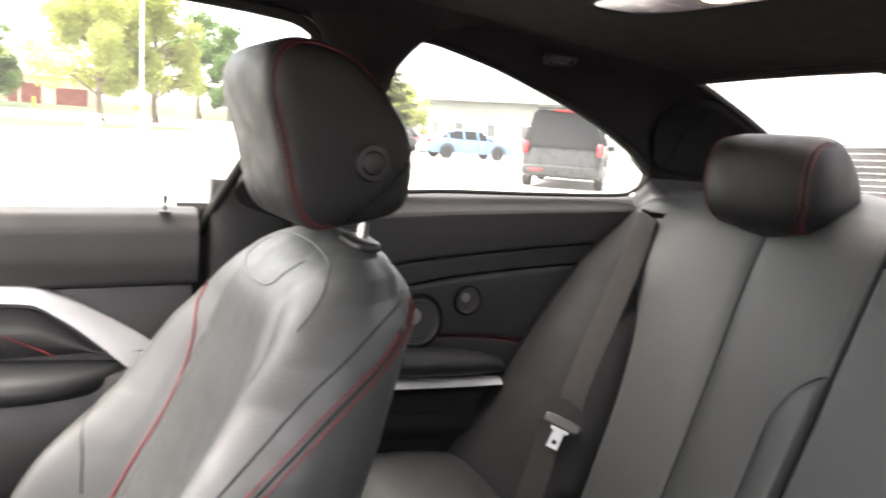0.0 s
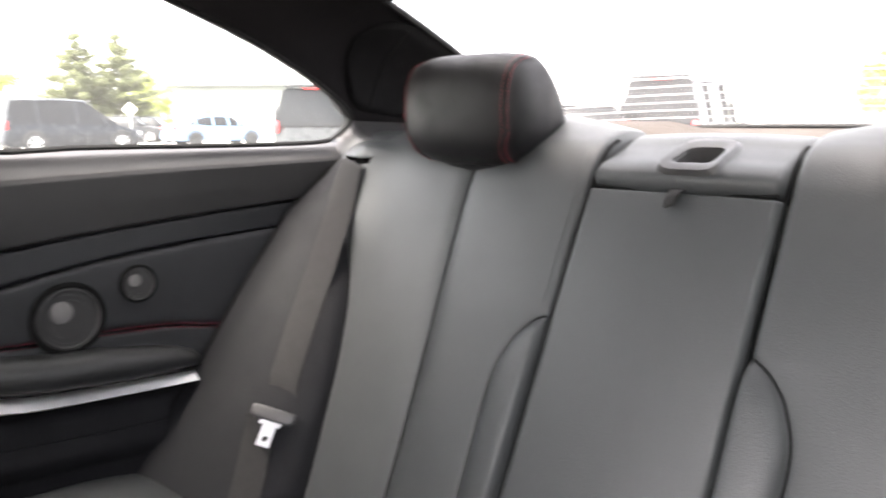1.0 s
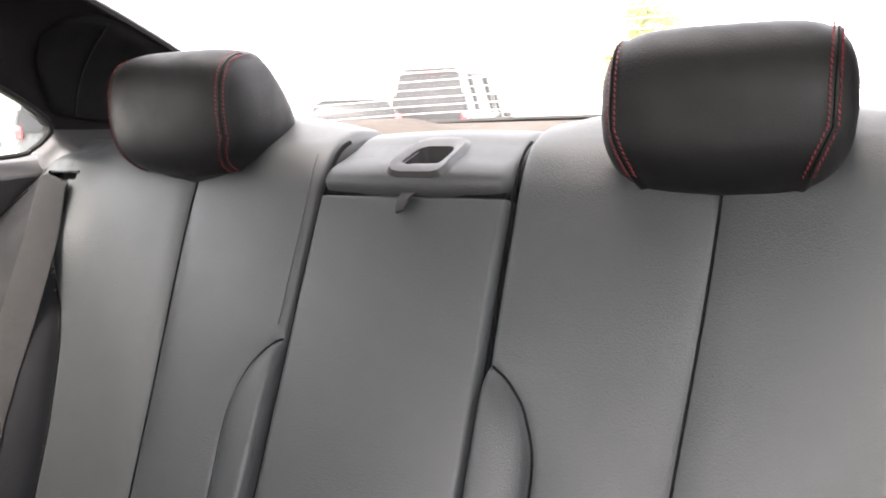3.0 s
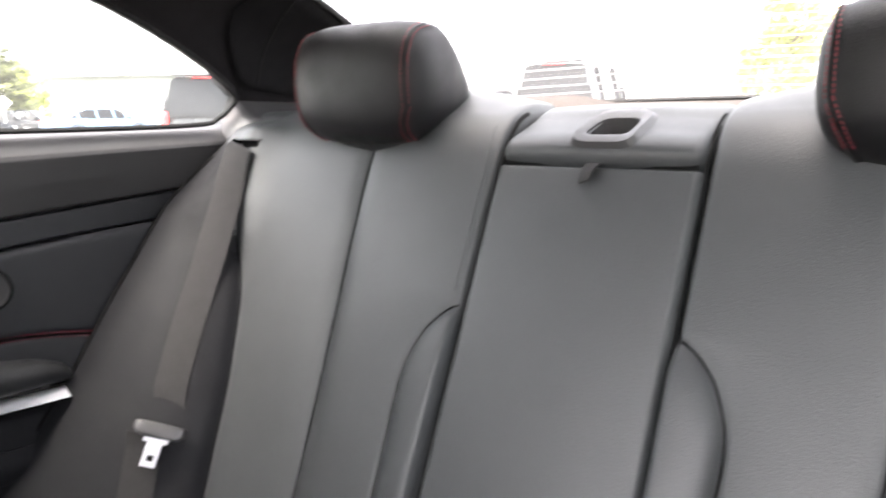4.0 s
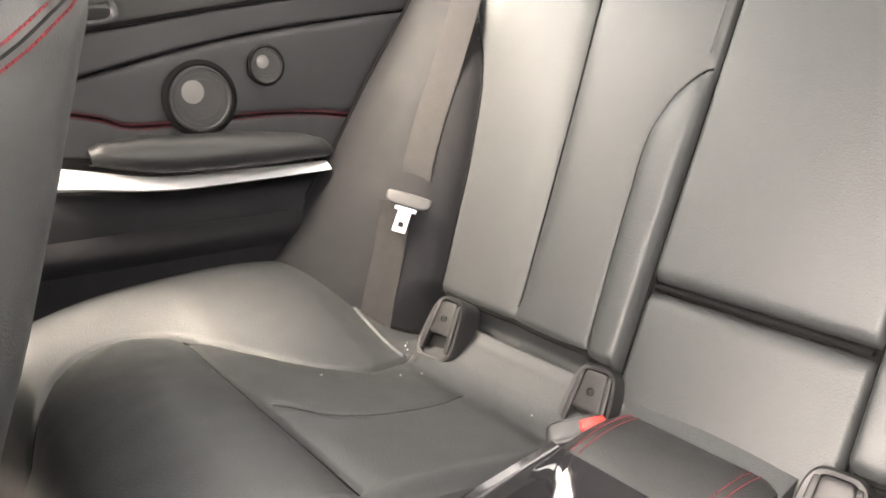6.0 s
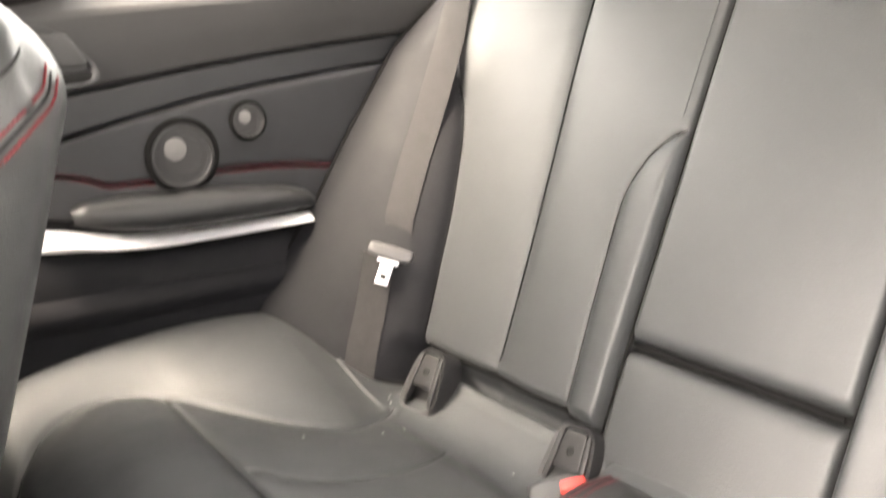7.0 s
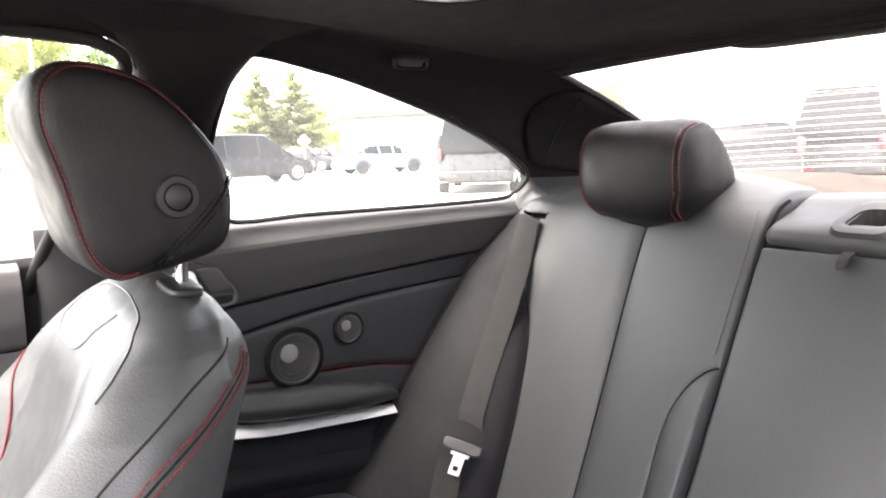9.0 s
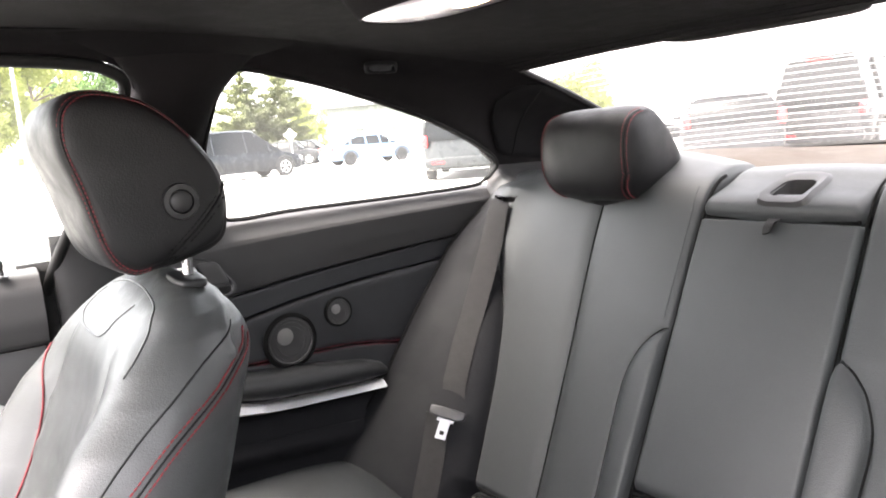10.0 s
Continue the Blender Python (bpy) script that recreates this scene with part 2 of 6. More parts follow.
def calm(pts, k=4):
    """A run of points evened out."""
    n = len(pts)
    return [sum((pts[j] for j in range(max(0, i - k), min(n, i + k + 1))), Vector()) / (min(n, i + k + 1) - max(0, i - k)) for i in range(n)]


def super_block(cx, cy, cz, hx, hy, hz, e=0.45, n=40, m=24, warp=None):
    """A rounded block (superellipsoid); warp reshapes each point given as (x, y, z) in -1..1."""
    def sp(v, k):
        return math.copysign(abs(v) ** k, v)
    rows = []
    for i in range(m + 1):
        f = -math.pi / 2 + math.pi * i / m
        row = []
        for j in range(n):
            a = 2 * math.pi * j / n
            p = Vector((sp(math.cos(f), e) * sp(math.cos(a), e), sp(math.cos(f), e) * sp(math.sin(a), e), sp(math.sin(f), e)))
            p = warp(p) if warp else p
            row.append(Vector((cx + hx * p.x, cy + hy * p.y, cz + hz * p.z)))
        rows.append(row)
    bm = from_rows(rows, closed_v=True)
    bmesh.ops.remove_doubles(bm, verts=bm.verts, dist=0.0004)
    return bm


# ---------------------------------------------------------------- the car's shell
BELT, DOOR_BELT = 1.05, 1.015
RW = [Vector((-0.478, 0.938, 1.277)), Vector((0.478, 0.938, 1.277)), Vector((0.60, 1.52, 1.062)), Vector((-0.60, 1.52, 1.062))]


def rear_glass(u, v, off=0.0):
    a, b = RW[0].lerp(RW[3], v), RW[1].lerp(RW[2], v)
    p = a.lerp(b, u)
    c = 1 - (2 * u - 1) ** 2
    return p + Vector((0, 0.045 * c, 0.018 * c + 0.018 * math.sin(math.pi * v) + off))



def glass_x(z):
    """The side glass leans inward."""
    return -0.70 + 0.68 * (z - 1.04)


def on_glass(y, z, s=1, off=0.0):
    return Vector((s * (glass_x(z) + off), y, z))


QW_TOP = [(0.370, 1.252), (0.380, 1.283), (0.406, 1.296), (0.50, 1.280), (0.588, 1.260), (0.771, 1.208), (0.90, 1.161), (0.985, 1.122), (1.018, 1.098)]
QW_BOTTOM = [(1.018, 1.096), (1.018, 1.082), (1.0, 1.064), (0.968, 1.053), (0.80, 1.051), (0.55, 1.053), (0.404, 1.054)]
ROOF_EDGE = [(-0.43, -0.45, 1.325), (-0.44, 0.0, 1.345), (-0.45, 0.40, 1.335), (-0.455, 0.65, 1.312), (-0.475, 0.93, 1.287), (-0.52, 1.14, 1.205), (-0.56, 1.33, 1.14), (-0.60, 1.52, 1.07)]


def side_shell(s):
    """Pillars, roof rail and sill of one side; s = 1 the passenger's, -1 the driver's."""
    tag = "passenger" if s == 1 else "driver"
    nm = "west" if s == 1 else "east"
    # roof rail and rear pillar: from the top of the quarter glass to the roof's edge
    n = 60
    low = spline([(y, z, 0) for y, z in QW_TOP] + [(1.10, 1.085, 0), (1.30, 1.072, 0), (1.52, 1.05, 0)], 200)
    high = [p + Vector((0.006, 0, 0.004)) for p in spline(ROOF_EDGE[:5], 60) if 0.34 < p.y < 0.90] + [rear_glass(0, k / 20, 0.002) for k in range(21)]

    def rail(u, v):
        y = 0.374 + 1.146 * u ** 1.25
        a = on_glass(y, lerp(y, [p.x for p in low], [p.y for p in low]), s, -0.006)
        b = Vector((s * lerp(y, [p.y for p in high], [p.x for p in high]), y, lerp(y, [p.y for p in high], [p.z for p in high])))
        mid = Vector((s * -0.022, 0.0, 0.016)) * math.sin(math.pi * v)
        lip = Vector((s * -0.012, 0, 0)) * bump1(v, 0.04)
        return a.lerp(b, v) + mid + lip
    structure("pillar_c_" + nm, sheet(rail, n, 18, (s * -0.03, 0, 0.02)), LINER, "anthracite cloth-covered rear roof pillar beside the rear window", "pillar")

    # separate airbag cover on the rear pillar, with a seam across it
    def cover(u, v, lift=1.0):
        half = 0.43 * math.sqrt(max(1e-4, 1 - (1 - min(u / 0.16, 1)) ** 2))
        w = 0.545 + half * (2 * v - 1)
        p = rail(((0.955 + 0.52 * u - 0.374) / 1.146) ** 0.8, w)
        edge = min(v, 1 - v, u * 2)
        return p + Vector((s * 0.006, 0, -0.008)) * lift * min(1, 0.15 + edge / 0.08) ** 0.5
    cv = structure("trim_pillar_" + nm, sheet(cover, 60, 24, (s * -0.006, 0, 0.008)), PILLAR, "rounded cloth cover panel on the rear pillar", "trim")
    part("seam", tube([cover(0.20 - 0.08 * k / 20, k / 20, 1.05) for k in range(1, 20)], 0.0013, 5), RUBBER, cv)

    # front half of the roof rail over the door
    top = spline([(-0.55, 1.29, 0), (-0.35, 1.312, 0), (0.0, 1.318, 0), (0.17, 1.313, 0), (0.229, 1.302, 0), (0.251, 1.270, 0)], 40)

    def front_rail(u, v):
        i = int(u * 39)
        a = on_glass(top[i].x, top[i].y, s, -0.008)
        y = -0.55 + 0.97 * u
        b = Vector((s * -0.445, y, 1.343 - 0.02 * (1 - u) ** 2))
        return a.lerp(b, v) + Vector((s * -0.01, 0, 0.008)) * math.sin(math.pi * v)
    structure("trim_rail_" + nm, sheet(front_rail, 40, 12, (s * -0.03, 0, 0.02)), LINER, "anthracite cloth roof rail over the front door", "trim")

    # middle pillar between door glass and quarter glass
    fr = spline([(0.216, 1.318, 0), (0.251, 1.270, 0), (0.233, 1.20, 0), (0.19, 1.11, 0), (0.145, 1.0, 0), (0.12, 0.90, 0)], 24)
    bk = spline([(0.430, 1.318, 0), (0.400, 1.290, 0), (0.374, 1.25, 0), (0.358, 1.18, 0), (0.362, 1.12, 0), (0.404, 1.045, 0), (0.404, 0.90, 0)], 24)

    def pillar(u, v):
        i = int(u * 23)
        a, b = on_glass(fr[i].x, fr[i].y, s, 0.0), on_glass(bk[i].x, bk[i].y, s, 0.0)
        return a.lerp(b, v) + Vector((s * 0.030, 0, 0.0)) * math.sin(math.pi * v) ** 0.6

    def cap(u, v):
        a = pillar(0.0, v) + Vector((s * -0.004, 0, -0.004))
        b = Vector((s * -0.44, 0.10 + 0.40 * v, 1.352 - 0.02 * v))
        return a.lerp(b, u)
    structure("trim_pillar_head_" + nm, sheet(cap, 8, 14, (s * -0.02, 0, 0.03)), LINER, "anthracite cloth where the middle pillar meets the roof", "trim")
    structure("pillar_b_" + nm, sheet(pillar, 24, 14, (s * -0.05, 0, 0)), LINER, "anthracite middle roof pillar between the side windows", "pillar")
    # rubber seal round the door glass's rear edge
    seal = [on_glass(p.x - 0.008, p.y, s, 0.006) for p in spline([(-0.30, 1.312, 0), (0.0, 1.314, 0), (0.165, 1.307, 0), (0.220, 1.296, 0), (0.241, 1.27, 0), (0.218, 1.19, 0), (0.175, 1.10, 0), (0.135, 1.0, 0), (0.118, 0.92, 0), (0.10, 0.80, 0)], 50)]
    structure("trim_seal_" + nm, tube(seal, 0.009, 8), RUBBER, "black rubber door seal along the pillar", "seal")


for side in (1, -1):
    side_shell(side)


def roof(u, v):
    y = -0.55 + 1.49 * u
    e = [q for q in spline(ROOF_EDGE[:5], 60)]
    i = int(u * 59)
    a = e[i]
    x = a.x * (1 - 2 * v)
    arch = 0.012 * (1 - (2 * v - 1) ** 2) * (1 - 0.55 * u)
    lip = -0.008 * bump1(1 - u, 0.03)
    return Vector((x, a.y, a.z + arch + lip - 0.002))


rows = [[roof(i / 119, j / 59) for j in range(60)] for i in range(120)]
bm = from_rows(rows)
structure("ceiling", bm, LINER, "anthracite cloth headliner over the rear seats", "headliner")
# outer roof skin
rows = [[roof(i / 59, j / 29) + Vector((0.10 * (1 - 2 * (j / 29)) * -1, 0, 0.055)) for j in range(30)] for i in range(60)]
bm = from_rows(rows)
PAINT = material("dark_car_paint", (0.02, 0.02, 0.022), 0.25, vary=0.05, scale=2, coat=0.6)
structure("roof", bm, PAINT, "dark painted car roof", "roof")

# dome lamp: a pointed pale lens in a dark bezel, with one lit reading lamp
dl = thing("ceiling_light", "pale rounded dome lamp in the headliner with one lit bulb", "ceiling light", (-0.018, 0.42, 1.34))


def lamp_ring(half, fore, aft, z):
    """A rounded lamp outline: nearly straight in front, bowed behind, ends drawn out."""
    pts = []
    for k in range(64):
        c, q = math.cos(2 * math.pi * k / 64), math.sin(2 * math.pi * k / 64)
        reach = aft if q > 0 else fore
        pts.append(Vector((-0.018 + half * math.copysign(abs(c) ** 0.75, c), 0.420 + reach * math.copysign(abs(q) ** 0.7, q), z)))
    return pts


part("bezel", from_rows([lamp_ring(0.150, 0.095, 0.095, 1.352), lamp_ring(0.122, 0.068, 0.072, 1.318), lamp_ring(0.109, 0.056, 0.060, 1.3015), lamp_ring(0.106, 0.053, 0.058, 1.2995), lamp_ring(0.104, 0.052, 0.056, 1.3015)], closed_v=True), LINER, dl, "dark moulded surround")
part("lens", from_rows([lamp_ring(0.105, 0.053, 0.057, 1.3012), lamp_ring(0.09, 0.044, 0.046, 1.2990), lamp_ring(0.05, 0.024, 0.025, 1.2982), lamp_ring(0.002, 0.001, 0.001, 1.2980)], closed_v=True, caps=True), LENS, dl, "pale lilac glossy lens")
part("bulb", super_block(0.022, 0.432, 1.2980, 0.022, 0.010, 0.0022, 0.4, 20, 8), BULB, dl, "small warm lit lamp window")

# rear window: glass, heater wires, ceramic border
rw = thing("window_1", "rear window with thin heater wires across it", "rear window", kind="structure")
pane = part("pane", sheet(lambda u, v: rear_glass(u, v, 0.004), 30, 20), REAR_PANE, rw)
pane.visible_shadow = False
for k in range(17):
    v = 0.10 + 0.82 * k / 16
    part("heater_wire", tube([rear_glass(0.06 + 0.88 * i / 24, v) for i in range(25)], 0.0006, 4), WIRE, rw)
edge = [rear_glass(0, i / 20, 0.002) for i in range(21)] + [rear_glass(i / 30, 1, 0.002) for i in range(1, 31)] + [rear_glass(1, 1 - i / 20, 0.002) for i in range(1, 21)] + [rear_glass(1 - i / 30, 0, 0.002) for i in range(1, 30)]
part("frame", tube(edge, 0.006, 6, closed=True), RUBBER, rw, "black border of the rear glass")
# brake light housing on the headliner's rear edge
bl = thing("brake_light_housing", "black plastic brake light housing at the rear window's top edge", "brake light", (0, 0.95, 1.27))
part("housing", super_block(0, 0.962, 1.291, 0.15, 0.035, 0.012, 0.4), LINER, bl)

# trim that fills the corner between shelf and rear pillar
for s, nm in ((1, "west"), (-1, "east")):
    hollow = lambda u, v: Vector((s * (-0.694 + 0.100 * v), 1.012 + 0.51 * u, 1.112 - 0.055 * v ** 0.55 - 0.010 * math.sin(math.pi * v) - 0.045 * bump1(u, 0.03)))
    structure("trim_corner_" + nm, sheet(hollow, 60, 16, (0, 0, -0.10)), SOFT, "grey-black corner trim between parcel shelf and pillar", "trim")
# quarter window glass
for s, nm in ((1, "window_2"), (-1, "window_3")):
    outline = [(p.x, p.y) for p in spline([(y, z, 0) for y, z in QW_TOP + QW_BOTTOM[1:-1] + [(0.404, 1.054), (0.366, 1.12), (0.360, 1.18)]], 70, closed=True)]
    q = thing(nm, "pointed quarter window behind the door", "quarter window", kind="structure")
    bm = bmesh.new()
    ring = [bm.verts.new(on_glass(y, z, s, -0.004)) for y, z in outline]
    bm.faces.new(ring)
    g = part("pane", bm, PANE, q, smooth=False)
    g.visible_shadow = False
    part("frame", tube([on_glass(y, z, s, 0.0) for y, z in outline], 0.0045, 6, closed=True), RUBBER, q, "black rubber window seal")

# passenger door glass
q = thing("window_4", "front passenger door window, fully closed", "door window", kind="structure")
g = part("pane", sheet(lambda u, v: on_glass(-0.75 + (0.88 + 0.12 * v) * u, 0.98 + 0.34 * v, 1, -0.012), 4, 4), PANE, q)
g.visible_shadow = False

# ---------------------------------------------------------------- quarter trim beside the rear seat
ZC1 = ([0.10, 0.37, 0.62, 0.93, 1.10], [0.880, 0.908, 0.932, 0.951, 0.958])
ZC2 = ([0.10, 0.37, 0.60, 0.88, 1.10], [0.800, 0.853, 0.888, 0.904, 0.908])
ZRED = ([0.20, 0.357, 0.397, 0.449, 0.548, 0.66, 0.76, 0.95], [0.84, 0.800, 0.782, 0.776, 0.773, 0.765, 0.747, 0.72])
ZARM = ([0.20, 0.318, 0.42, 0.542, 0.703, 0.9], [0.765, 0.738, 0.709, 0.696, 0.684, 0.672])
WALL = -0.706


def fair(c, n=60):
    """A height line smoothed through its points."""
    p = spline([(a, b, 0) for a, b in zip(*c)], n)
    return [q.x for q in p], [q.y for q in p]


ZC1, ZC2, ZRED, ZARM = fair(ZC1), fair(ZC2), fair(ZRED), fair(ZARM)


def band(name, lower, upper, rise, y0, y1, mat, label, parent, x0=WALL, s=1, tilt=0.0, power=16, nv=40):
    """One pillowed strip of the side trim between two height lines."""
    def fn(u, v):
        y = y0 + (y1 - y0) * u
        a, b = lerp(y, *lower), lerp(y, *upper)
        z = a + (b - a) * v
        h = rise * (1 - abs(2 * v - 1) ** power) + tilt * v
        return Vector((s * (x0 + h), y, z))
    return part(name, sheet(fn, 70, nv, (s * -0.03, 0, 0)), mat, parent, label)


FLAT = lambda z: ([-1, 2], [z, z])
DOWN = lambda c, d: (c[0], [z - d for z in c[1]])


def quarter_trim(s):
    nm = "wall_west" if s == 1 else "wall_east"
    t = thing(nm, "black quarter trim panel beside the rear seat with two round loudspeakers" if s == 1 else "black quarter trim panel beside the rear seat", "trim panel", kind="structure")
    sill = part("upper_pad", sheet(lambda u, v: sill_point(u, v, s), 70, 60, (s * -0.03, 0, -0.02)), SOFT, t, "grey-black soft padded window sill")
    band("middle_band", DOWN(ZC2, -0.0014), DOWN(ZC1, 0.0014), 0.007, 0.12, 1.05, VINYL, "", t, x0=-0.707, s=s)
    band("speaker_panel", DOWN(ZRED, -0.001), DOWN(ZC2, 0.0014), 0.005, 0.22, 1.02, VINYL, "", t, x0=-0.703, s=s, power=18)
    band("stitched_band", DOWN(ZARM, -0.012), DOWN(ZRED, 0.001), 0.008, 0.22, 0.95, VINYL, "", t, x0=-0.704, s=s, tilt=-0.003, power=18)
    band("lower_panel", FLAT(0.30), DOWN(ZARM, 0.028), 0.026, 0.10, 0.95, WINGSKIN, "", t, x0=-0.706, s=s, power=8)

    def ledge(u, v):
        y = 0.12 + 0.75 * u
        a = 0.668 - 0.09 * (y - 0.3)
        return Vector((s * (-0.681 + 0.010 * math.sin(math.pi * v)), y, a - 0.022 - 0.05 * v))
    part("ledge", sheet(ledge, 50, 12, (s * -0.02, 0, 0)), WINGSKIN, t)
    return t


def sill_point(u, v, s):
    """Padded sill: from its lower crease up over the shoulder to the glass."""
    y = 0.262 + 0.803 * u
    c1 = lerp(y, *ZC1) + 0.0014
    prof = [(0.004, 0.0), (0.015, 0.003), (0.022, 0.040), (0.027, 0.079), (0.0255, 0.085), (0.007, 0.110), (-0.004, 0.1185)]
    k = v * (len(prof) - 1)
    j = min(int(k), len(prof) - 2)
    f = k - j
    a, b = prof[j], prof[j + 1]
    h = a[0] + (b[0] - a[0]) * f
    z = a[1] + (b[1] - a[1]) * f
    top = BELT + 0.001 - 0.004 * bump1(y - 0.3, 0.15)
    zz = c1 + (top - c1) * min(z / 0.1185, 1)
    return Vector((s * (-0.706 + h), y, zz))


west = quarter_trim(1)
east = quarter_trim(-1)


def speaker(parent, y, z, r, label, dome):
    x = -0.6975
    base = part("speaker_ring", lathe([(r * 0.86, 0.0), (r * 1.10, 0.001), (r * 1.12, 0.004), (r * 1.05, 0.008), (r * 0.97, 0.008), (r * 0.93, 0.004), (r * 0.86, 0.003)], (x, y, z), (1, 0, 0), 40), SEAM, parent, "black speaker ring")
    part("surround", lathe([(r * 0.96, 0.004), (r * 0.93, 0.0070), (r * 0.88, 0.0074), (r * 0.85, 0.0045)], (x, y, z), (1, 0, 0), 40), SOFT, base, "grey rubber cone surround")
    part("cone", lathe([(r * 0.93, -0.012), (r * 0.93, 0.003), (r * 0.88, 0.0052), (r * 0.84, 0.0050), (r * 0.82, 0.0044), (r * 0.55, 0.0040), (r * 0.2, 0.0036), (0.001, 0.0036)], (x, y, z), (1, 0, 0), 40), MESHED, base, label)
    for k in (0.58, 0.74):
        part("ring", lathe([(r * (k - 0.012), 0.0036), (r * k, 0.0052), (r * (k + 0.012), 0.0036)], (x, y, z), (1, 0, 0), 40), SOFT, base, "thin ring in the cone")
    part("dome", lathe([(dome, 0.002), (dome * 0.93, 0.0050), (dome * 0.6, 0.0062), (0.001, 0.0066)], (x, y - r * 0.20, z + r * 0.22), (1, 0, 0), 24), DOME, base, "pale grey centre dome")


speaker(west, 0.507, 0.806, 0.049, "dark grey speaker cone behind fine mesh", 0.0175)
speaker(west, 0.614, 0.842, 0.027, "small tweeter behind grey mesh", 0.0105)
# red seam along the trim
bm_pts = [(-0.66, 0.30 + 0.70 * i / 160, lerp(0.30 + 0.70 * i / 160, *ZRED)) for i in range(161)]
laid = [(Vector((-0.6985, y, z)), Vector((1, 0, 0))) for x, y, z in bm_pts]
part("red_stitching", stitches(laid, 0.0036, 0.0020, 0.0006, 0.0034), THREAD, west, "red stitching")
part("red_stitching", stitches(laid, 0.0036, 0.0020, 0.0006, -0.0030), THREAD, west, "red stitching")


# armrest pad of the quarter trim
def arm_pad(u, v):
    y = 0.345 + 0.368 * u
    base = lerp(y, *ZARM) + 0.007
    top = lerp(u, [0, 0.05, 0.2, 0.55, 0.85, 0.96, 1.0], [0.022, 0.036, 0.052, 0.052, 0.040, 0.028, 0.012])
    a = -0.15 * math.pi + 1.15 * math.pi * v
    e = math.sin(math.pi * min(max(u, 0.012), 0.988)) ** 0.22
    out = 0.055 * e * lerp(u, [0, 0.5, 1], [0.9, 1.0, 0.8])
    return Vector((-0.708 + out * max(math.sin(a * 0.87 + 0.35), 0.0) ** 0.6, y, base + top * 0.5 * (1 - math.cos(max(a, 0)))))


part("armrest", sheet(arm_pad, 60, 22), LEATHER, west, "padded black leather armrest")
seam = [(Vector((-0.6515, 0.37 + 0.31 * i / 80, lerp(0.37 + 0.31 * i / 80, *ZARM) + 0.014)), Vector((1, 0, 0.2)).normalized()) for i in range(81)]
part("stitching", stitches(seam, 0.004, 0.0015, 0.0006), DARKTHREAD, west)


# aluminium strip under the armrest
def alu_strip(u, v):
    y = 0.285 + 0.406 * u
    top = lerp(y, *ZARM) + 0.001
    tall = lerp(u, [0, 0.08, 0.3, 1], [0.029, 0.027, 0.018, 0.0130])
    fold = [(-0.016, 0.0), (-0.012, 0.0), (-0.006, -0.15), (0.005, -0.85), (0.002, -1.0), (-0.03, -1.0)]
    k = v * 5
    j = min(int(k), 4)
    a, b = fold[j], fold[j + 1]
    h, z = a[0] + (b[0] - a[0]) * (k - j), a[1] + (b[1] - a[1]) * (k - j)
    return Vector((-0.668 + h, y, top + z * tall))


part("metal_strip", sheet(alu_strip, 50, 16), ALU, west, "satin aluminium strip")
# dark panel at the foot of the middle pillar
structure("trim_pillar_foot", sheet(lambda u, v: Vector((-0.708 + 0.012 * math.sin(math.pi * u) ** 0.5, 0.128 + 0.137 * u, 0.80 + 0.262 * v)), 16, 12, (-0.03, 0, 0)), DARKPLASTIC, "matt black trim at the foot of the middle pillar", "trim")
# front belt guide on the sill
gd = thing("belt_guide", "black plastic front belt guide with a pale insert", "belt guide", (-0.69, 0.35, 0.9))


GUIDE = spline([(0.27, 0.990, 0), (0.32, 0.996, 0), (0.353, 0.993, 0), (0.378, 0.980, 0), (0.396, 0.958, 0), (0.410, 0.938, 0), (0.409, 0.923, 0), (0.393, 0.917, 0), (0.36, 0.915, 0), (0.27, 0.912, 0)], 70, closed=True)
gm = Vector((0.34, 0.955, 0))
part("housing", from_rows([[Vector((-0.706, p.x, p.y)) for p in GUIDE], [Vector((-0.6795, p.x, p.y)) for p in GUIDE], [Vector((-0.6785, *(p.lerp(gm, 0.05)).xy)) for p in GUIDE], [Vector((-0.6795, *(p.lerp(gm, 0.10)).xy)) for p in GUIDE], [Vector((-0.684, *(p.lerp(gm, 0.14)).xy)) for p in GUIDE], [Vector((-0.684, *(p.lerp(gm, 0.98)).xy)) for p in GUIDE]], closed_v=True, caps=True), PLASTIC, gd)
part("flap", super_block(-0.683, 0.372, 0.962, 0.006, 0.026, 0.022, 0.4, 28, 14, lambda p: Vector((p.x, p.y * 0.75 - 0.42 * p.z, p.z))), SOFT, gd, "grey-black guide flap")
part("slot", super_block(-0.684, 0.376, 0.929, 0.003, 0.030, 0.007, 0.4, 20, 8), RUBBER, gd, "dark belt slot")
part("insert", super_block(-0.678, 0.328, 0.964, 0.008, 0.017, 0.018, 0.4, 24, 12, lambda p: Vector((p.x, p.y - 0.25 * p.z, p.z))), WHITEP, gd, "pale belt guide insert")

# ---------------------------------------------------------------- passenger door
door = thing("door_1", "black front passenger door with an arched aluminium strip", "car door", kind="structure")


def door_top(u, v):
    y = -0.80 + 0.905 * u
    prof = [(0.0, 0.893), (0.012, 0.900), (0.020, 0.935), (0.020, 0.985), (0.010, 1.008), (-0.006, 1.015)]
    k = v * 5
    j = min(int(k), 4)
    a, b = prof[j], prof[j + 1]
    return Vector((-0.706 + a[0] + (b[0] - a[0]) * (k - j), y, a[1] + (b[1] - a[1]) * (k - j)))


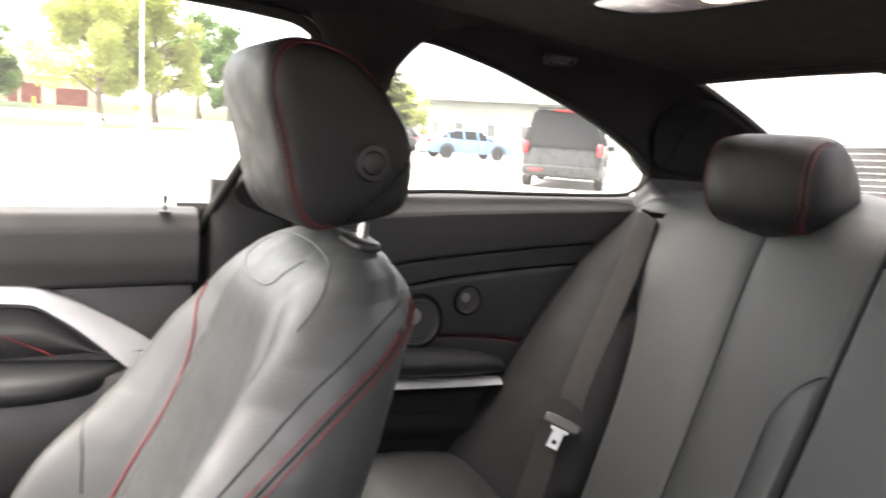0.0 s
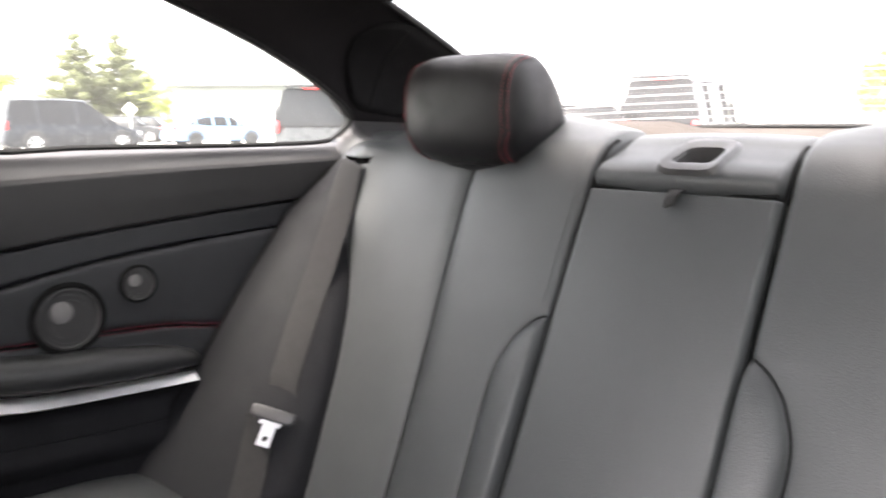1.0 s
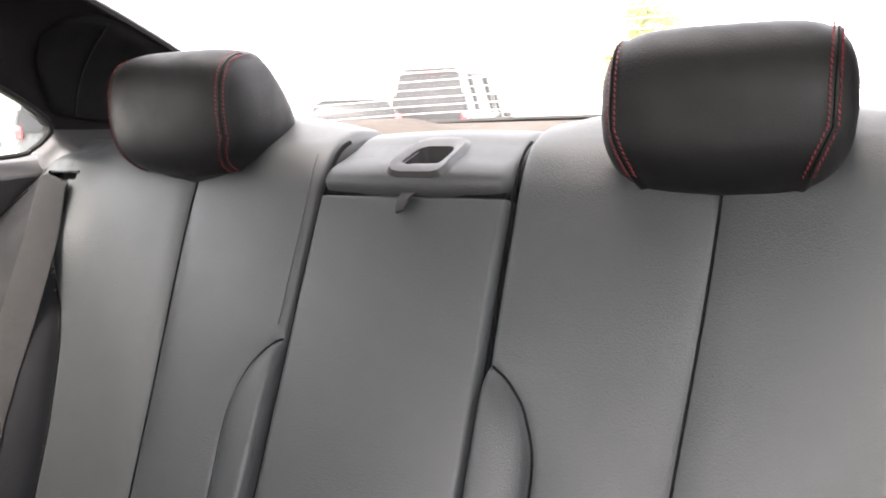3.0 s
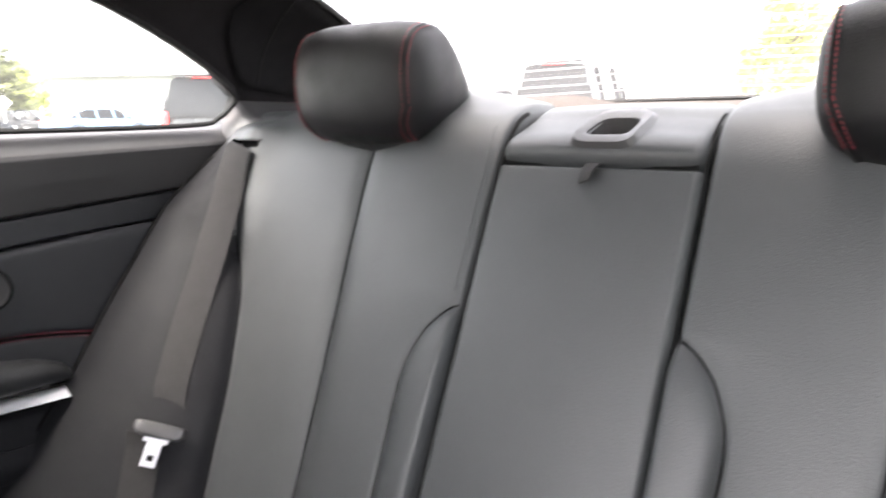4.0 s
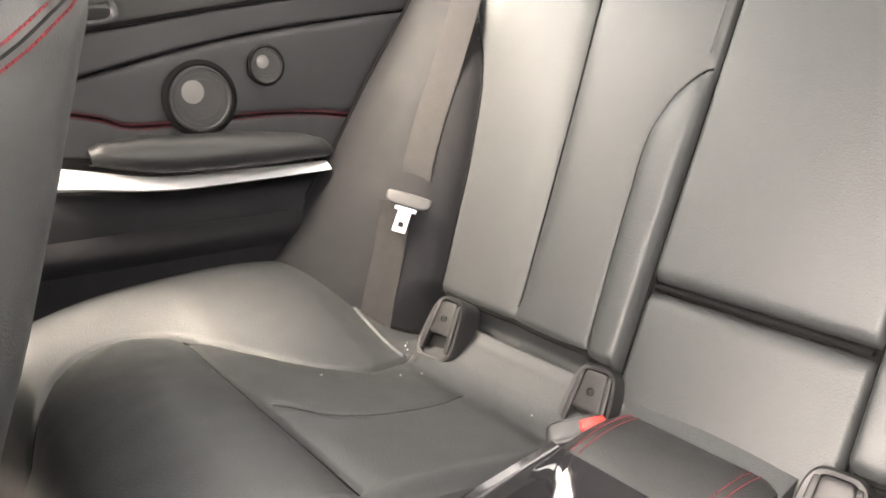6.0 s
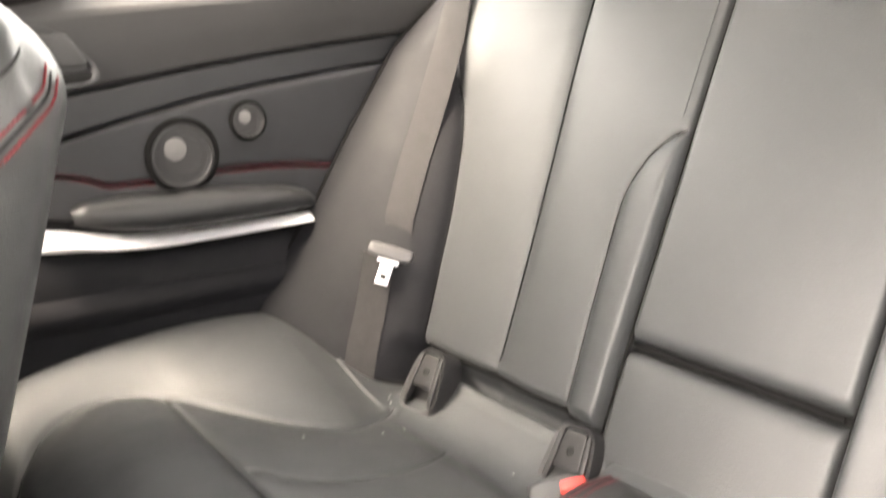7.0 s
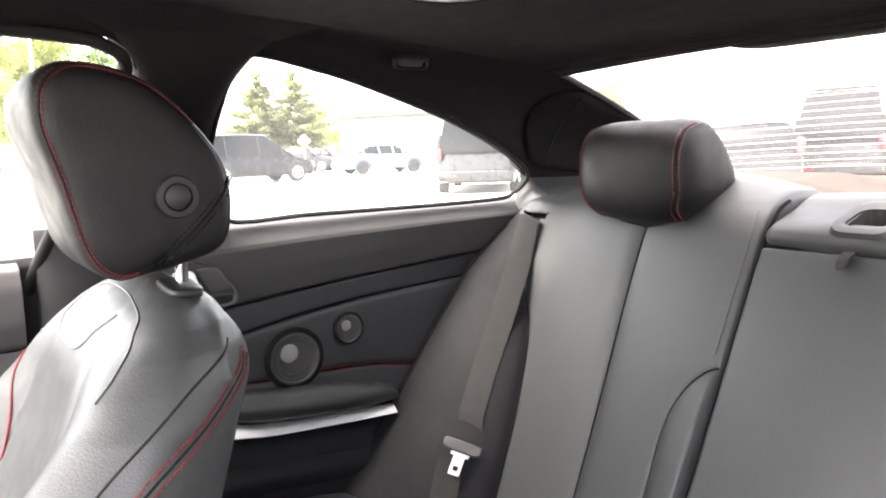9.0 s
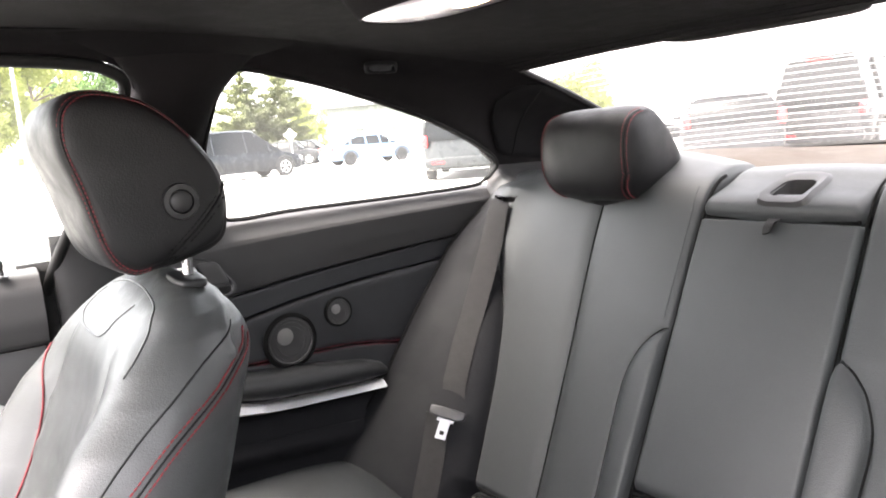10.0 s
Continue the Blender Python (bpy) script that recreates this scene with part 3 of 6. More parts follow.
part("sill", sheet(door_top, 40, 24, (-0.03, 0, 0)), SOFT, door, "grey-black soft door sill")
part("panel", sheet(lambda u, v: Vector((-0.712 + 0.010 * (1 - abs(2 * v - 1) ** 8), -0.80 + 0.90 * u, 0.30 + 0.59 * v)), 40, 30, (-0.03, 0, 0)), SOFT, door)
DA = ([-0.80, -0.45, -0.169, -0.112, -0.052, 0.024, 0.06, 0.1], [0.86, 0.905, 0.902, 0.893, 0.863, 0.814, 0.78, 0.74])
DB = ([-0.80, -0.45, -0.169, -0.097, -0.009, 0.06, 0.1], [0.83, 0.878, 0.880, 0.856, 0.778, 0.71, 0.67])


DA, DB = fair(DA), fair(DB)


def door_strip(u, v):
    y = -0.70 + 0.77 * u
    a, b = lerp(y, *DB), lerp(y, *DA)
    return Vector((-0.678 - 0.016 * v + 0.004 * math.sin(math.pi * v), y, a + (b - a) * v))


part("metal_strip", sheet(door_strip, 60, 10, (-0.02, 0, 0)), ALU, door, "arched satin aluminium strip")


def door_arm(u, v):
    y = -0.60 + 0.60 * u
    e = 1 - 0.9 * max(0, (u - 0.75) / 0.25) ** 2.2
    a = math.pi * v
    return Vector((-0.70 + 0.085 * e * math.sin(a) ** 0.5, y, 0.735 + 0.055 * (1 - 0.25 * max(0, (u - 0.7) / 0.3)) * (0.5 - 0.5 * math.cos(a))))


part("armrest", sheet(door_arm, 50, 18), LEATHER, door, "padded black door armrest")


def door_bowl(u, v):
    y = -0.60 + 0.63 * u
    a, b = 0.792, lerp(y, *DB) - 0.012
    return Vector((-0.700 + 0.018 * math.sin(math.pi * v), y, a + (max(b, a + 0.004) - a) * v))


part("grip_panel", sheet(door_bowl, 50, 14, (-0.02, 0, 0)), SOFT, door)
laid = [(Vector((-0.681, -0.40 + 0.30 * i / 70, 0.885 - 0.09 * (i / 70) ** 2)), Vector((1, 0, 0))) for i in range(71)]
part("red_stitching", stitches(laid, 0.004, 0.001, 0.0013), THREAD, door, "red stitching")
part("lower_pad", sheet(lambda u, v: Vector((-0.66 + 0.02 * math.sin(math.pi * v), -0.70 + 0.70 * u + 0.06 * v, 0.56 + 0.16 * v + 0.05 * u)), 30, 12, (-0.04, 0, 0)), SOFT, door)
pin = thing("lock_pin", "small black door lock pin standing on the sill", "lock pin", (-0.694, 0.055, 1.012))
part("stem", lathe([(0.009, 0.0), (0.009, 0.002), (0.0035, 0.004), (0.003, 0.014), (0.0045, 0.016), (0.0045, 0.026), (0.002, 0.028)], (-0.694, 0.055, 1.010), (0, 0, 1), 16), PLASTIC, pin)
# dark gap panel behind the door's edge
structure("trim_jamb", sheet(lambda u, v: Vector((-0.735, 0.08 + 0.10 * u, 0.30 + 0.72 * v)), 3, 6, (-0.02, 0, 0)), RUBBER, "black rubber-lined door jamb", "jamb")
# coat hook in the roof rail
hk = thing("coat_hook", "folded oval coat hook in the roof rail", "coat hook", (-0.487, 0.645, 1.292))
lie = Matrix(((0.91, 0, 0.41), (0, 1, 0), (0.41, 0, -0.91))).transposed().to_4x4()
lie.translation = (-0.522, 0.658, 1.2925)
skew = lambda p: Vector((p.x, p.y - 0.22 * p.x, p.z))
ring = [(math.copysign(abs(math.cos(a)) ** 0.4, math.cos(a)), math.copysign(abs(math.sin(a)) ** 0.4, math.sin(a))) for a in [2 * math.pi * k / 40 for k in range(40)]]
rim = from_rows([[Vector((rx * x, ry * y - 0.007 * x, h)) for x, y in ring] for rx, ry, h in ((0.0165, 0.033, -0.004), (0.0165, 0.033, 0.002), (0.0145, 0.031, 0.003), (0.0125, 0.029, 0.002), (0.0125, 0.029, -0.003))], closed_v=True, caps=True)
rim.transform(lie)
part("rim", rim, DARKPLASTIC, hk, "thin black rim")
flap = super_block(0, 0, -0.001, 0.010, 0.022, 0.0025, 0.4, 24, 8, skew)
flap.transform(lie)
part("flap", flap, PLASTIC, hk, "small black flap")




# ---------------------------------------------------------------- rear seat
PROFILE = spline([(0, 0.702, 0.40), (0, 0.742, 0.478), (0, 0.80, 0.60), (0, 0.90, 0.80), (0, 0.985, 0.97), (0, 1.018, 1.028), (0, 1.052, 1.060), (0, 1.10, 1.070), (0, 1.16, 1.066)], 200)


def back_point(ax, q, d, s):
    """The backrest's profile at share q, raised by d along its normal; ax: distance from the middle."""
    k = q * 199
    j = min(int(k), 198)
    p = PROFILE[j].lerp(PROFILE[j + 1], k - j)
    w = PROFILE[min(j + 2, 199)] - PROFILE[max(j - 2, 0)]
    n = Vector((0, -w.z, w.y)).normalized()
    return Vector((-s * ax, p.y, p.z)) + n * d


def back_z(q):
    k = q * 199
    j = min(int(k), 198)
    return PROFILE[j].z + (PROFILE[j + 1].z - PROFILE[j].z) * (k - j)


def ease(t):
    t = min(1, max(0, t))
    return t * t * (3 - 2 * t)


SEAM_X = ([0.47, 0.60, 0.75, 0.90, 1.02, 1.2], [0.318, 0.322, 0.333, 0.346, 0.352, 0.352])
INNER_X = ([0.40, 0.525, 0.66, 0.746, 0.79, 0.812, 0.828, 0.838], [0.186, 0.190, 0.196, 0.198, 0.184, 0.168, 0.148, 0.120])
OUTER_X = ([0.40, 0.515, 0.66, 0.73, 0.79, 0.835, 0.867, 0.95, 1.03, 1.2], [0.476, 0.482, 0.500, 0.515, 0.532, 0.553, 0.572, 0.592, 0.590, 0.585])
WING = ([0.40, 0.47, 0.536, 0.64, 0.752, 0.893, 0.96, 1.02, 1.2], [0.210, 0.198, 0.176, 0.140, 0.116, 0.077, 0.040, 0.004, 0.0])


SEAM_X, INNER_X, OUTER_X = fair(SEAM_X, 120), fair(INNER_X, 200), fair(OUTER_X, 120)
INNER = [Vector((x, z, 0)) for z, x in zip(*INNER_X)]


def gap_to(line, x, y):
    """Distance in plan from a point to a line."""
    best = 9.0
    for a, b in zip(line[::3], line[3::3]):
        dx, dy = b.x - a.x, b.y - a.y
        t = min(1, max(0, ((x - a.x) * dx + (y - a.y) * dy) / (dx * dx + dy * dy + 1e-9)))
        best = min(best, (a.x + t * dx - x) ** 2 + (a.y + t * dy - y) ** 2)
    return math.sqrt(best)


def slope(c, z):
    """How much nearer a slanting line is than it looks across."""
    k = (lerp(z + 0.004, *c) - lerp(z - 0.004, *c)) / 0.008
    return 1 / math.sqrt(1 + k * k)


def back_rise(ax, z, q):
    seam, inner, outer = lerp(z, *SEAM_X), lerp(z, *INNER_X), lerp(z, *OUTER_X)
    near_out = (ax - outer) * slope(OUTER_X, z)
    near_in = gap_to(INNER, ax, z) if ax < 0.26 and z < 0.90 else 1.0
    d = 0.0
    if ax < inner:
        d += 0.020 * (1 - math.exp(-near_in / 0.013))
        d -= 0.0018 * bump1(near_in, 0.0036)
    elif ax > outer:
        t = min((ax - outer) / (0.69 - outer), 1)
        d += 0.90 * lerp(z, *WING) * (math.sqrt(t + 0.012) - 0.1095) / 0.896
        d -= 0.003 * bump1(near_out, 0.0036) * min(1, max(0, (0.90 - z) / 0.05))
    else:
        a, b = (inner, seam) if ax < seam else (seam, outer)
        t = (ax - a) / max(b - a, 0.01)
        d += 0.005 * (1 - abs(2 * t - 1) ** 2)
        near = min(1, max(0, (z - 0.50) / 0.03)) * min(1, max(0, (1.035 - z) / 0.02))
        d -= (0.0018 * bump1(ax - seam, 0.0036) + 0.0032 * bump1(ax - seam, 0.016)) * near
        d -= 0.0018 * bump1(near_in, 0.0036)
        d -= 0.003 * bump1(near_out, 0.0036) * min(1, max(0, (0.90 - z) / 0.05))
    # the bottom edge tucks under, the inner edge turns back
    d -= 0.030 * ease((0.512 - z) / 0.035) * (1 - ease((ax - outer) / 0.03))
    d -= 0.010 * bump1(ax - 0.133, 0.003) + 0.003 * bump1(ax - 0.133, 0.008)
    d += 0.034 * ease((q - 0.76) / 0.22) * bump1(ax - 0.34, 0.17)
    d += 0.024 * bump1(ax - 0.605, 0.05) * ease((z - 0.84) / 0.10) * ease((1.06 - z) / 0.03)
    # soft creases of the worn cover
    d += 0.0003 * noise.noise(Vector((ax * 6, z * 3, 3.1)))
    return d


rear = thing("back_bench", "black leather rear bench with two places and a folded armrest", "car seat", (0, 0.8, 0.45))
BACKS = {}
for s in (1, -1):
    xs = [0.133 + 0.559 * (i / 279) for i in range(280)]
    qs = [j / 359 for j in range(360)]
    bm = from_rows([[back_point(ax, q, back_rise(ax, back_z(q), q), s) for q in qs] for ax in xs])
    rim = [e for e in bm.edges if e.is_boundary]
    got = bmesh.ops.extrude_edge_only(bm, edges=rim)
    bmesh.ops.translate(bm, vec=(0, 0.07, -0.03), verts=[v for v in got["geom"] if isinstance(v, bmesh.types.BMVert)])
    BACKS[s] = tree_of(bm)
    wing = bm.copy()
    outside = lambda f: abs(f.calc_center_median().x) > (lerp(f.calc_center_median().z, *OUTER_X) if f.calc_center_median().z < 1.0215 else 0.672)
    bmesh.ops.delete(wing, geom=[f for f in wing.faces if not outside(f)], context="FACES")
    bmesh.ops.delete(bm, geom=[f for f in bm.faces if outside(f)], context="FACES")
    if s == 1:
        for m in (wing, bm):
            bmesh.ops.delete(m, geom=[f for f in m.faces if -0.644 < f.calc_center_median().x < -0.578 and 1.0165 < f.calc_center_median().z < 1.0265 and f.calc_center_median().y < 1.05], context="FACES")
    bk = part("backrest", bm, LEATHER_SEAT, rear, "black leather backrest with side bolsters and a centre seam")
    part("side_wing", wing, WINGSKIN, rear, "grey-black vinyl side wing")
    lines = [[(lerp(za + (zb - za) * i / 160, *c), za + (zb - za) * i / 160) for i in range(161)] for c, za, zb in ((SEAM_X, 0.515, 1.03), (OUTER_X, 0.50, 0.885))]
    lines.append([(p.x, p.y) for p in INNER if p.y > 0.50 and p.x > 0.138])
    if s == 1:
        edge = project(BACKS[s], [(-s * (0.149 + 0.006 * ease((z - 1.0) / 0.05)), 0.3, z) for z in [0.845 + 0.002 * i for i in range(105)]], (0, 1, 0), 0.0002)
        part("piping", tube(calm([p for p, n in edge]), 0.0012, 6), LEATHER_SEAT, bk)
    for line in lines:
        laid = project(BACKS[s], [(-s * x, 0.3, z) for x, z in line], (0, 1, 0), 0.0004)
        part("seam", tube(calm([p for p, n in laid], 2), 0.0016, 5), SEAM, bk)


# centre: lower block, folded armrest, top pad
TOP_PROFILE = spline([(0, 1.016, 1.000), (0, 1.006, 1.008), (0, 1.004, 1.020), (0, 1.017, 1.0305), (0, 1.045, 1.0395), (0, 1.076, 1.050), (0, 1.105, 1.062), (0, 1.14, 1.066), (0, 1.18, 1.056)], 100)


def top_point(x, v, d):
    """A place on the pad over the armrest; v from its lower edge to the shelf."""
    k = min(max(v, 0), 1) * 99
    j = min(int(k), 98)
    p = TOP_PROFILE[j].lerp(TOP_PROFILE[j + 1], k - j)
    w = TOP_PROFILE[min(j + 2, 99)] - TOP_PROFILE[max(j - 2, 0)]
    n = Vector((0, -w.z, w.y)).normalized()
    return Vector((x, p.y, p.z)) + n * d


def centre_block(q0, q1, rise, half=0.1290, edge=0.010, nu=130, nv=110, label="", name="centre_pad"):
    def fn(u, v):
        ax = -half + 2 * half * u
        q = q0 + (q1 - q0) * v
        lu, lv = min(u, 1 - u) * 2 * half, min(v, 1 - v) * (q1 - q0) * 0.75
        d = rise - edge * (max(0, 1 - lu / 0.010) ** 2.4 + max(0, 1 - lv / 0.009) ** 2.4)
        d += 0.006 * (math.sin(math.pi * u) * math.sin(math.pi * v)) ** 0.6 + 0.0008 * noise.noise(Vector((ax * 12, q * 8, 5.5)))
        return back_point(ax, q, d, -1)
    bm = sheet(fn, nu, nv, (0, 0.05, -0.025))
    return part(name, bm, LEATHER_SEAT, rear, label)


def q_of(z):
    return min(range(1001), key=lambda i: abs(back_z(i / 1000 * 0.9) - z)) / 1000 * 0.9


QA, QB = q_of(0.597), q_of(1.003)
centre_block(QA + 0.004, QB - 0.004, 0.006, label="folded leather centre armrest", name="centre_armrest")
centre_block(0.0, QA - 0.005, 0.004, nv=50, label="leather block under the armrest")
def top_pad(u, v):
    x = -0.1280 + 0.256 * u
    lu = min(u, 1 - u) * 0.256
    d = 0.004 - 0.010 * max(0, 1 - lu / 0.012) ** 2 + 0.004 * math.sin(math.pi * u)
    return top_point(x, v, d)


pad_bm = sheet(top_pad, 80, 80, (0, 0.05, -0.03))
c0, c1 = top_point(-0.016, 0.375, 0.004), top_point(0.034, 0.600, 0.004)
bmesh.ops.delete(pad_bm, geom=[f for f in pad_bm.faces if c0.x < f.calc_center_median().x < c1.x and c0.y < f.calc_center_median().y < c1.y and f.calc_center_median().z > c0.z - 0.02], context="FACES")
part("top_pad", pad_bm, LEATHER_SEAT, rear, "leather pad with a latch over the armrest")
# black sheet behind the armrest's gaps, put in for their shade
part("gap_shade", sheet(lambda u, v: back_point(-0.14 + 0.28 * u, 0.9 * v, -0.045, -1), 6, 40), RUBBER, rear)
# pull tab
tab = [back_point(-0.001 + 0.006 * (1 - t), QB - 0.006 - 0.035 * t, 0.010 + 0.007 * math.sin(math.pi * t * 0.8), -1) for t in [i / 10 for i in range(11)]]
part("pull_tab", from_rows([[p + Vector((k * 0.0095, e - 0.006 * k * i / 10, 0.002 * (e < 0) + 0.003 * k * i / 10)) for k, e in ((-1, 0), (1, 0), (1, -0.002), (-1, -0.002))] for i, p in enumerate(tab)], closed_v=True, caps=True), WEBBING, rear, "short fabric pull tab")
# latch: frame, well and lever
LATCH_X, LATCH_V = 0.009, 0.475


def latch_frame(inner, outer, lift, depth):
    rows = []
    for k in range(48):
        a = 2 * math.pi * k / 48
        def sq(r):
            c, s2 = math.cos(a), math.sin(a)
            x, v = math.copysign(abs(c) ** 0.45, c) * r[0], math.copysign(abs(s2) ** 0.45, s2) * r[1]
            return x * (1 - 0.10 * s2), v
        row = []
        for r, d in ((outer, -0.001), (((outer[0] * 2 + inner[0]) / 3, (outer[1] * 2 + inner[1]) / 3), lift), (((outer[0] + 2 * inner[0]) / 3, (outer[1] + 2 * inner[1]) / 3), lift * 0.9), (inner, lift * 0.5), ((inner[0] * 0.95, inner[1] * 0.95), depth)):
            x, v = sq(r)
            row.append(top_point(LATCH_X + x, LATCH_V + v * 1.10, 0.007 + d))
        rows.append(row)
    return from_rows(rows, closed_u=True)


latch = part("latch", latch_frame((0.027, 0.105), (0.043, 0.215), 0.0075, -0.030), SOFT, rear, "grey plastic release latch surround")
part("well", sheet(lambda u, v: top_point(LATCH_X - 0.027 + 0.054 * u, 0.355 + 0.25 * v, -0.020), 4, 6), RUBBER, latch, "dark well of the latch")
part("lever", sheet(lambda u, v: top_point(LATCH_X - 0.022 + 0.044 * u, 0.375 + 0.075 * v, 0.002 + 0.005 * (1 - v)), 6, 6, (0, 0.004, -0.004)), SOFT, latch, "release lever")


# headrests
def rear_headrest(s):
    cx = -s * (0.357 if s == 1 else 0.350)
    seam = 0.102 if s == 1 else 0.098

    def warp(p):
        """The back leans from the top's front edge down to the shelf; the front bulges."""
        low = max(0, -p.z)
        x = p.x * (1.0 - 0.09 * max(0, p.z) ** 2 - 0.24 * low ** 2)
        z = p.z
        if p.y < 0:
            y = p.y + 0.16 * p.z ** 2 + 0.10 * p.x ** 2
        else:
            y = p.y * lerp(p.z, [-1, -0.45, 0.1, 0.6, 1.0], [1.05, 1.08, 0.75, 0.22, -0.25])
            x *= 1 - 0.10 * max(0, y)
        return Vector((x, y, z))
    bm = super_block(cx, 1.046, 1.107 if s == 1 else 1.0885, 0.124 if s == 1 else 0.119, 0.094, 0.087 if s == 1 else 0.0855, 0.40, 112, 72, warp)
    for v in bm.verts:
        if v.co.z < 1.065 and v.co.y < 1.06:
            v.co.y += 6.5 * (1.065 - v.co.z) ** 2
    bm.normal_update()
    for v in bm.verts:
        for e in (-seam, seam):
            if v.co.y < 1.03:
                v.co -= v.normal * 0.0035 * bump1(v.co.x - cx - e * (1 - 0.20 * max(0, (1.075 - v.co.z) / 0.05)), 0.0035)
    bvh = tree_of(bm)
    hd = part("headrest", bm, SHADED_LEATHER, rear, "black leather rear headrest with red double stitching")
    for e in (-seam, seam):
        line = [(cx + e * (1 - 0.20 * max(0, (1.075 - z) / 0.05)), 0.80, z) for z in [1.030 + 0.154 * i / 99 for i in range(100)]]
        laid = project(bvh, line, (0, 1, 0), 0.0004)
        part("seam", tube([p for p, n in laid], 0.0010, 5), SEAM, hd)
        for off in (-0.0048, 0.0048):
            part("red_stitching", stitches(laid, 0.0038, 0.0016, 0.0007, off, 0.35), THREAD, hd, "red stitching")
    # Dark pad added to put a shadow under the headrest's base.
    part("base_shadow_pad", super_block(cx, 1.055, 1.035, 0.085, 0.05, 0.03, 0.6), SHADED_LEATHER, hd)


for s in (1, -1):
    rear_headrest(s)

# cushion
CONTOUR = spline([(-0.47, 0.170, 0), (-0.530, 0.205, 0), (-0.575, 0.240, 0), (-0.598, 0.285, 0), (-0.592, 0.340, 0), (-0.562, 0.388, 0), (-0.50, 0.428, 0), (-0.42, 0.490, 0), (-0.385, 0.548, 0), (-0.400, 0.60, 0), (-0.425, 0.655, 0)], 120)
CROSS = spline([(-0.564, 0.386, 0), (-0.45, 0.379, 0), (-0.33, 0.378, 0), (-0.22, 0.378, 0), (-0.10, 0.376, 0)], 60)
SECOND = spline([(-0.310, 0.390, 0), (-0.262, 0.428, 0), (-0.242, 0.468, 0), (-0.236, 0.528, 0), (-0.250, 0.585, 0), (-0.284, 0.632, 0)], 40)


CON_Y, CON_X = [p.y for p in CONTOUR], [-p.x for p in CONTOUR]


CUSHION_Z = fair(([0.10, 0.13, 0.15, 0.17, 0.19, 0.21, 0.24, 0.28, 0.33, 0.42, 0.52, 0.60, 0.645, 0.68, 0.72, 0.742, 0.78], [0.26, 0.33, 0.40, 0.460, 0.493, 0.508, 0.518, 0.523, 0.522, 0.508, 0.483, 0.458, 0.447, 0.450, 0.466, 0.472, 0.40]), 200)
CUSHION_FLAT = fair(([0.10, 0.13, 0.15, 0.17, 0.19, 0.21, 0.24, 0.28, 0.33, 0.42, 0.52, 0.60, 0.645, 0.70, 0.78], [0.26, 0.33, 0.40, 0.460, 0.493, 0.508, 0.518, 0.523, 0.522, 0.508, 0.483, 0.458, 0.447, 0.436, 0.42]), 200)
CUSHION_SIDE = fair(([0.10, 0.13, 0.16, 0.19, 0.24, 0.35, 0.50, 0.62, 0.80], [0.30, 0.43, 0.50, 0.53, 0.552, 0.566, 0.556, 0.538, 0.525]), 120)


def cushion_z(ax, y):
    x = -ax
    beside = ease((ax - 0.425) / 0.05)
    base = lerp(y, *CUSHION_Z) * (1 - beside) + lerp(y, *CUSHION_FLAT) * beside
    side = lerp(y, *CUSHION_SIDE)
    edge = lerp(y, CON_Y, CON_X) if y < 0.64 else lerp(y, [0.64, 0.70, 0.8], [0.40, 0.44, 0.46])
    d = gap_to(CONTOUR, x, y)
    if ax < edge:
        z = base + 0.012 * (1 - math.exp(-d / 0.025)) * ease((0.64 - y) / 0.05)
        z -= 0.005 * bump1(gap_to(CROSS, x, y), 0.0045) + 0.005 * bump1(gap_to(CROSS, x, y), 0.016) + 0.0012 * bump1(gap_to(SECOND, x, y), 0.005)
        z += 0.010 * bump1(y - 0.30, 0.07) * ease((d - 0.01) / 0.05)
    else:
        t = (ax - edge) / max(0.695 - edge, 0.05)
        z = base + (side - base) * ease(0.06 * ease((0.64 - y) / 0.06) + 0.94 * t) ** lerp(y, [0.58, 0.66], [0.8, 1.1]) + 0.002 * (1 - math.exp(-d / 0.012)) * ease((0.68 - y) / 0.05)
    z -= 0.005 * bump1(d, 0.0042)
    z += 0.0022 * noise.noise(Vector((ax * 7, y * 7, 1.3))) + 0.0008 * noise.noise(Vector((ax * 30, y * 22, 4.2)))
    return z


CUSHIONS = {}
for s in (1, -1):
    rows = []
    for i in range(220):
        ax = 0.098 + 0.597 * i / 219
        row = []
        for j in range(260):
            y = 0.10 + 0.70 * j / 259
            row.append(Vector((-s * ax, y, cushion_z(ax, y) - 0.02 * bump1(ax - 0.098, 0.008))))
        rows.append(row)
    bm = from_rows(rows)
    rim = [e for e in bm.edges if e.is_boundary]
    got = bmesh.ops.extrude_edge_only(bm, edges=rim)
    for v in got["geom"]:
        if isinstance(v, bmesh.types.BMVert):
            v.co.z = min(v.co.z - 0.05, 0.26)
    CUSHIONS[s] = tree_of(bm)
    cu = part("cushion", bm, LEATHER_SEAT, rear, "black leather seat cushion with a sculpted hollow")
    for line in (CONTOUR, CROSS, SECOND):
        laid = project(CUSHIONS[s], [(s * p.x, p.y, 0.9) for p in line], (0, 0, -1), -0.0004)
        part("seam", tube([p for p, n in laid], 0.0011, 5), SEAM, cu)

# cushion behind the console
part("cushion_bridge", sheet(lambda u, v: Vector((-0.097 + 0.194 * u, 0.60 + 0.18 * v, 0.452 + 0.034 * v + 0.006 * math.sin(math.pi * u))), 16, 14, (0, 0, -0.10)), LEATHER_SEAT, rear)


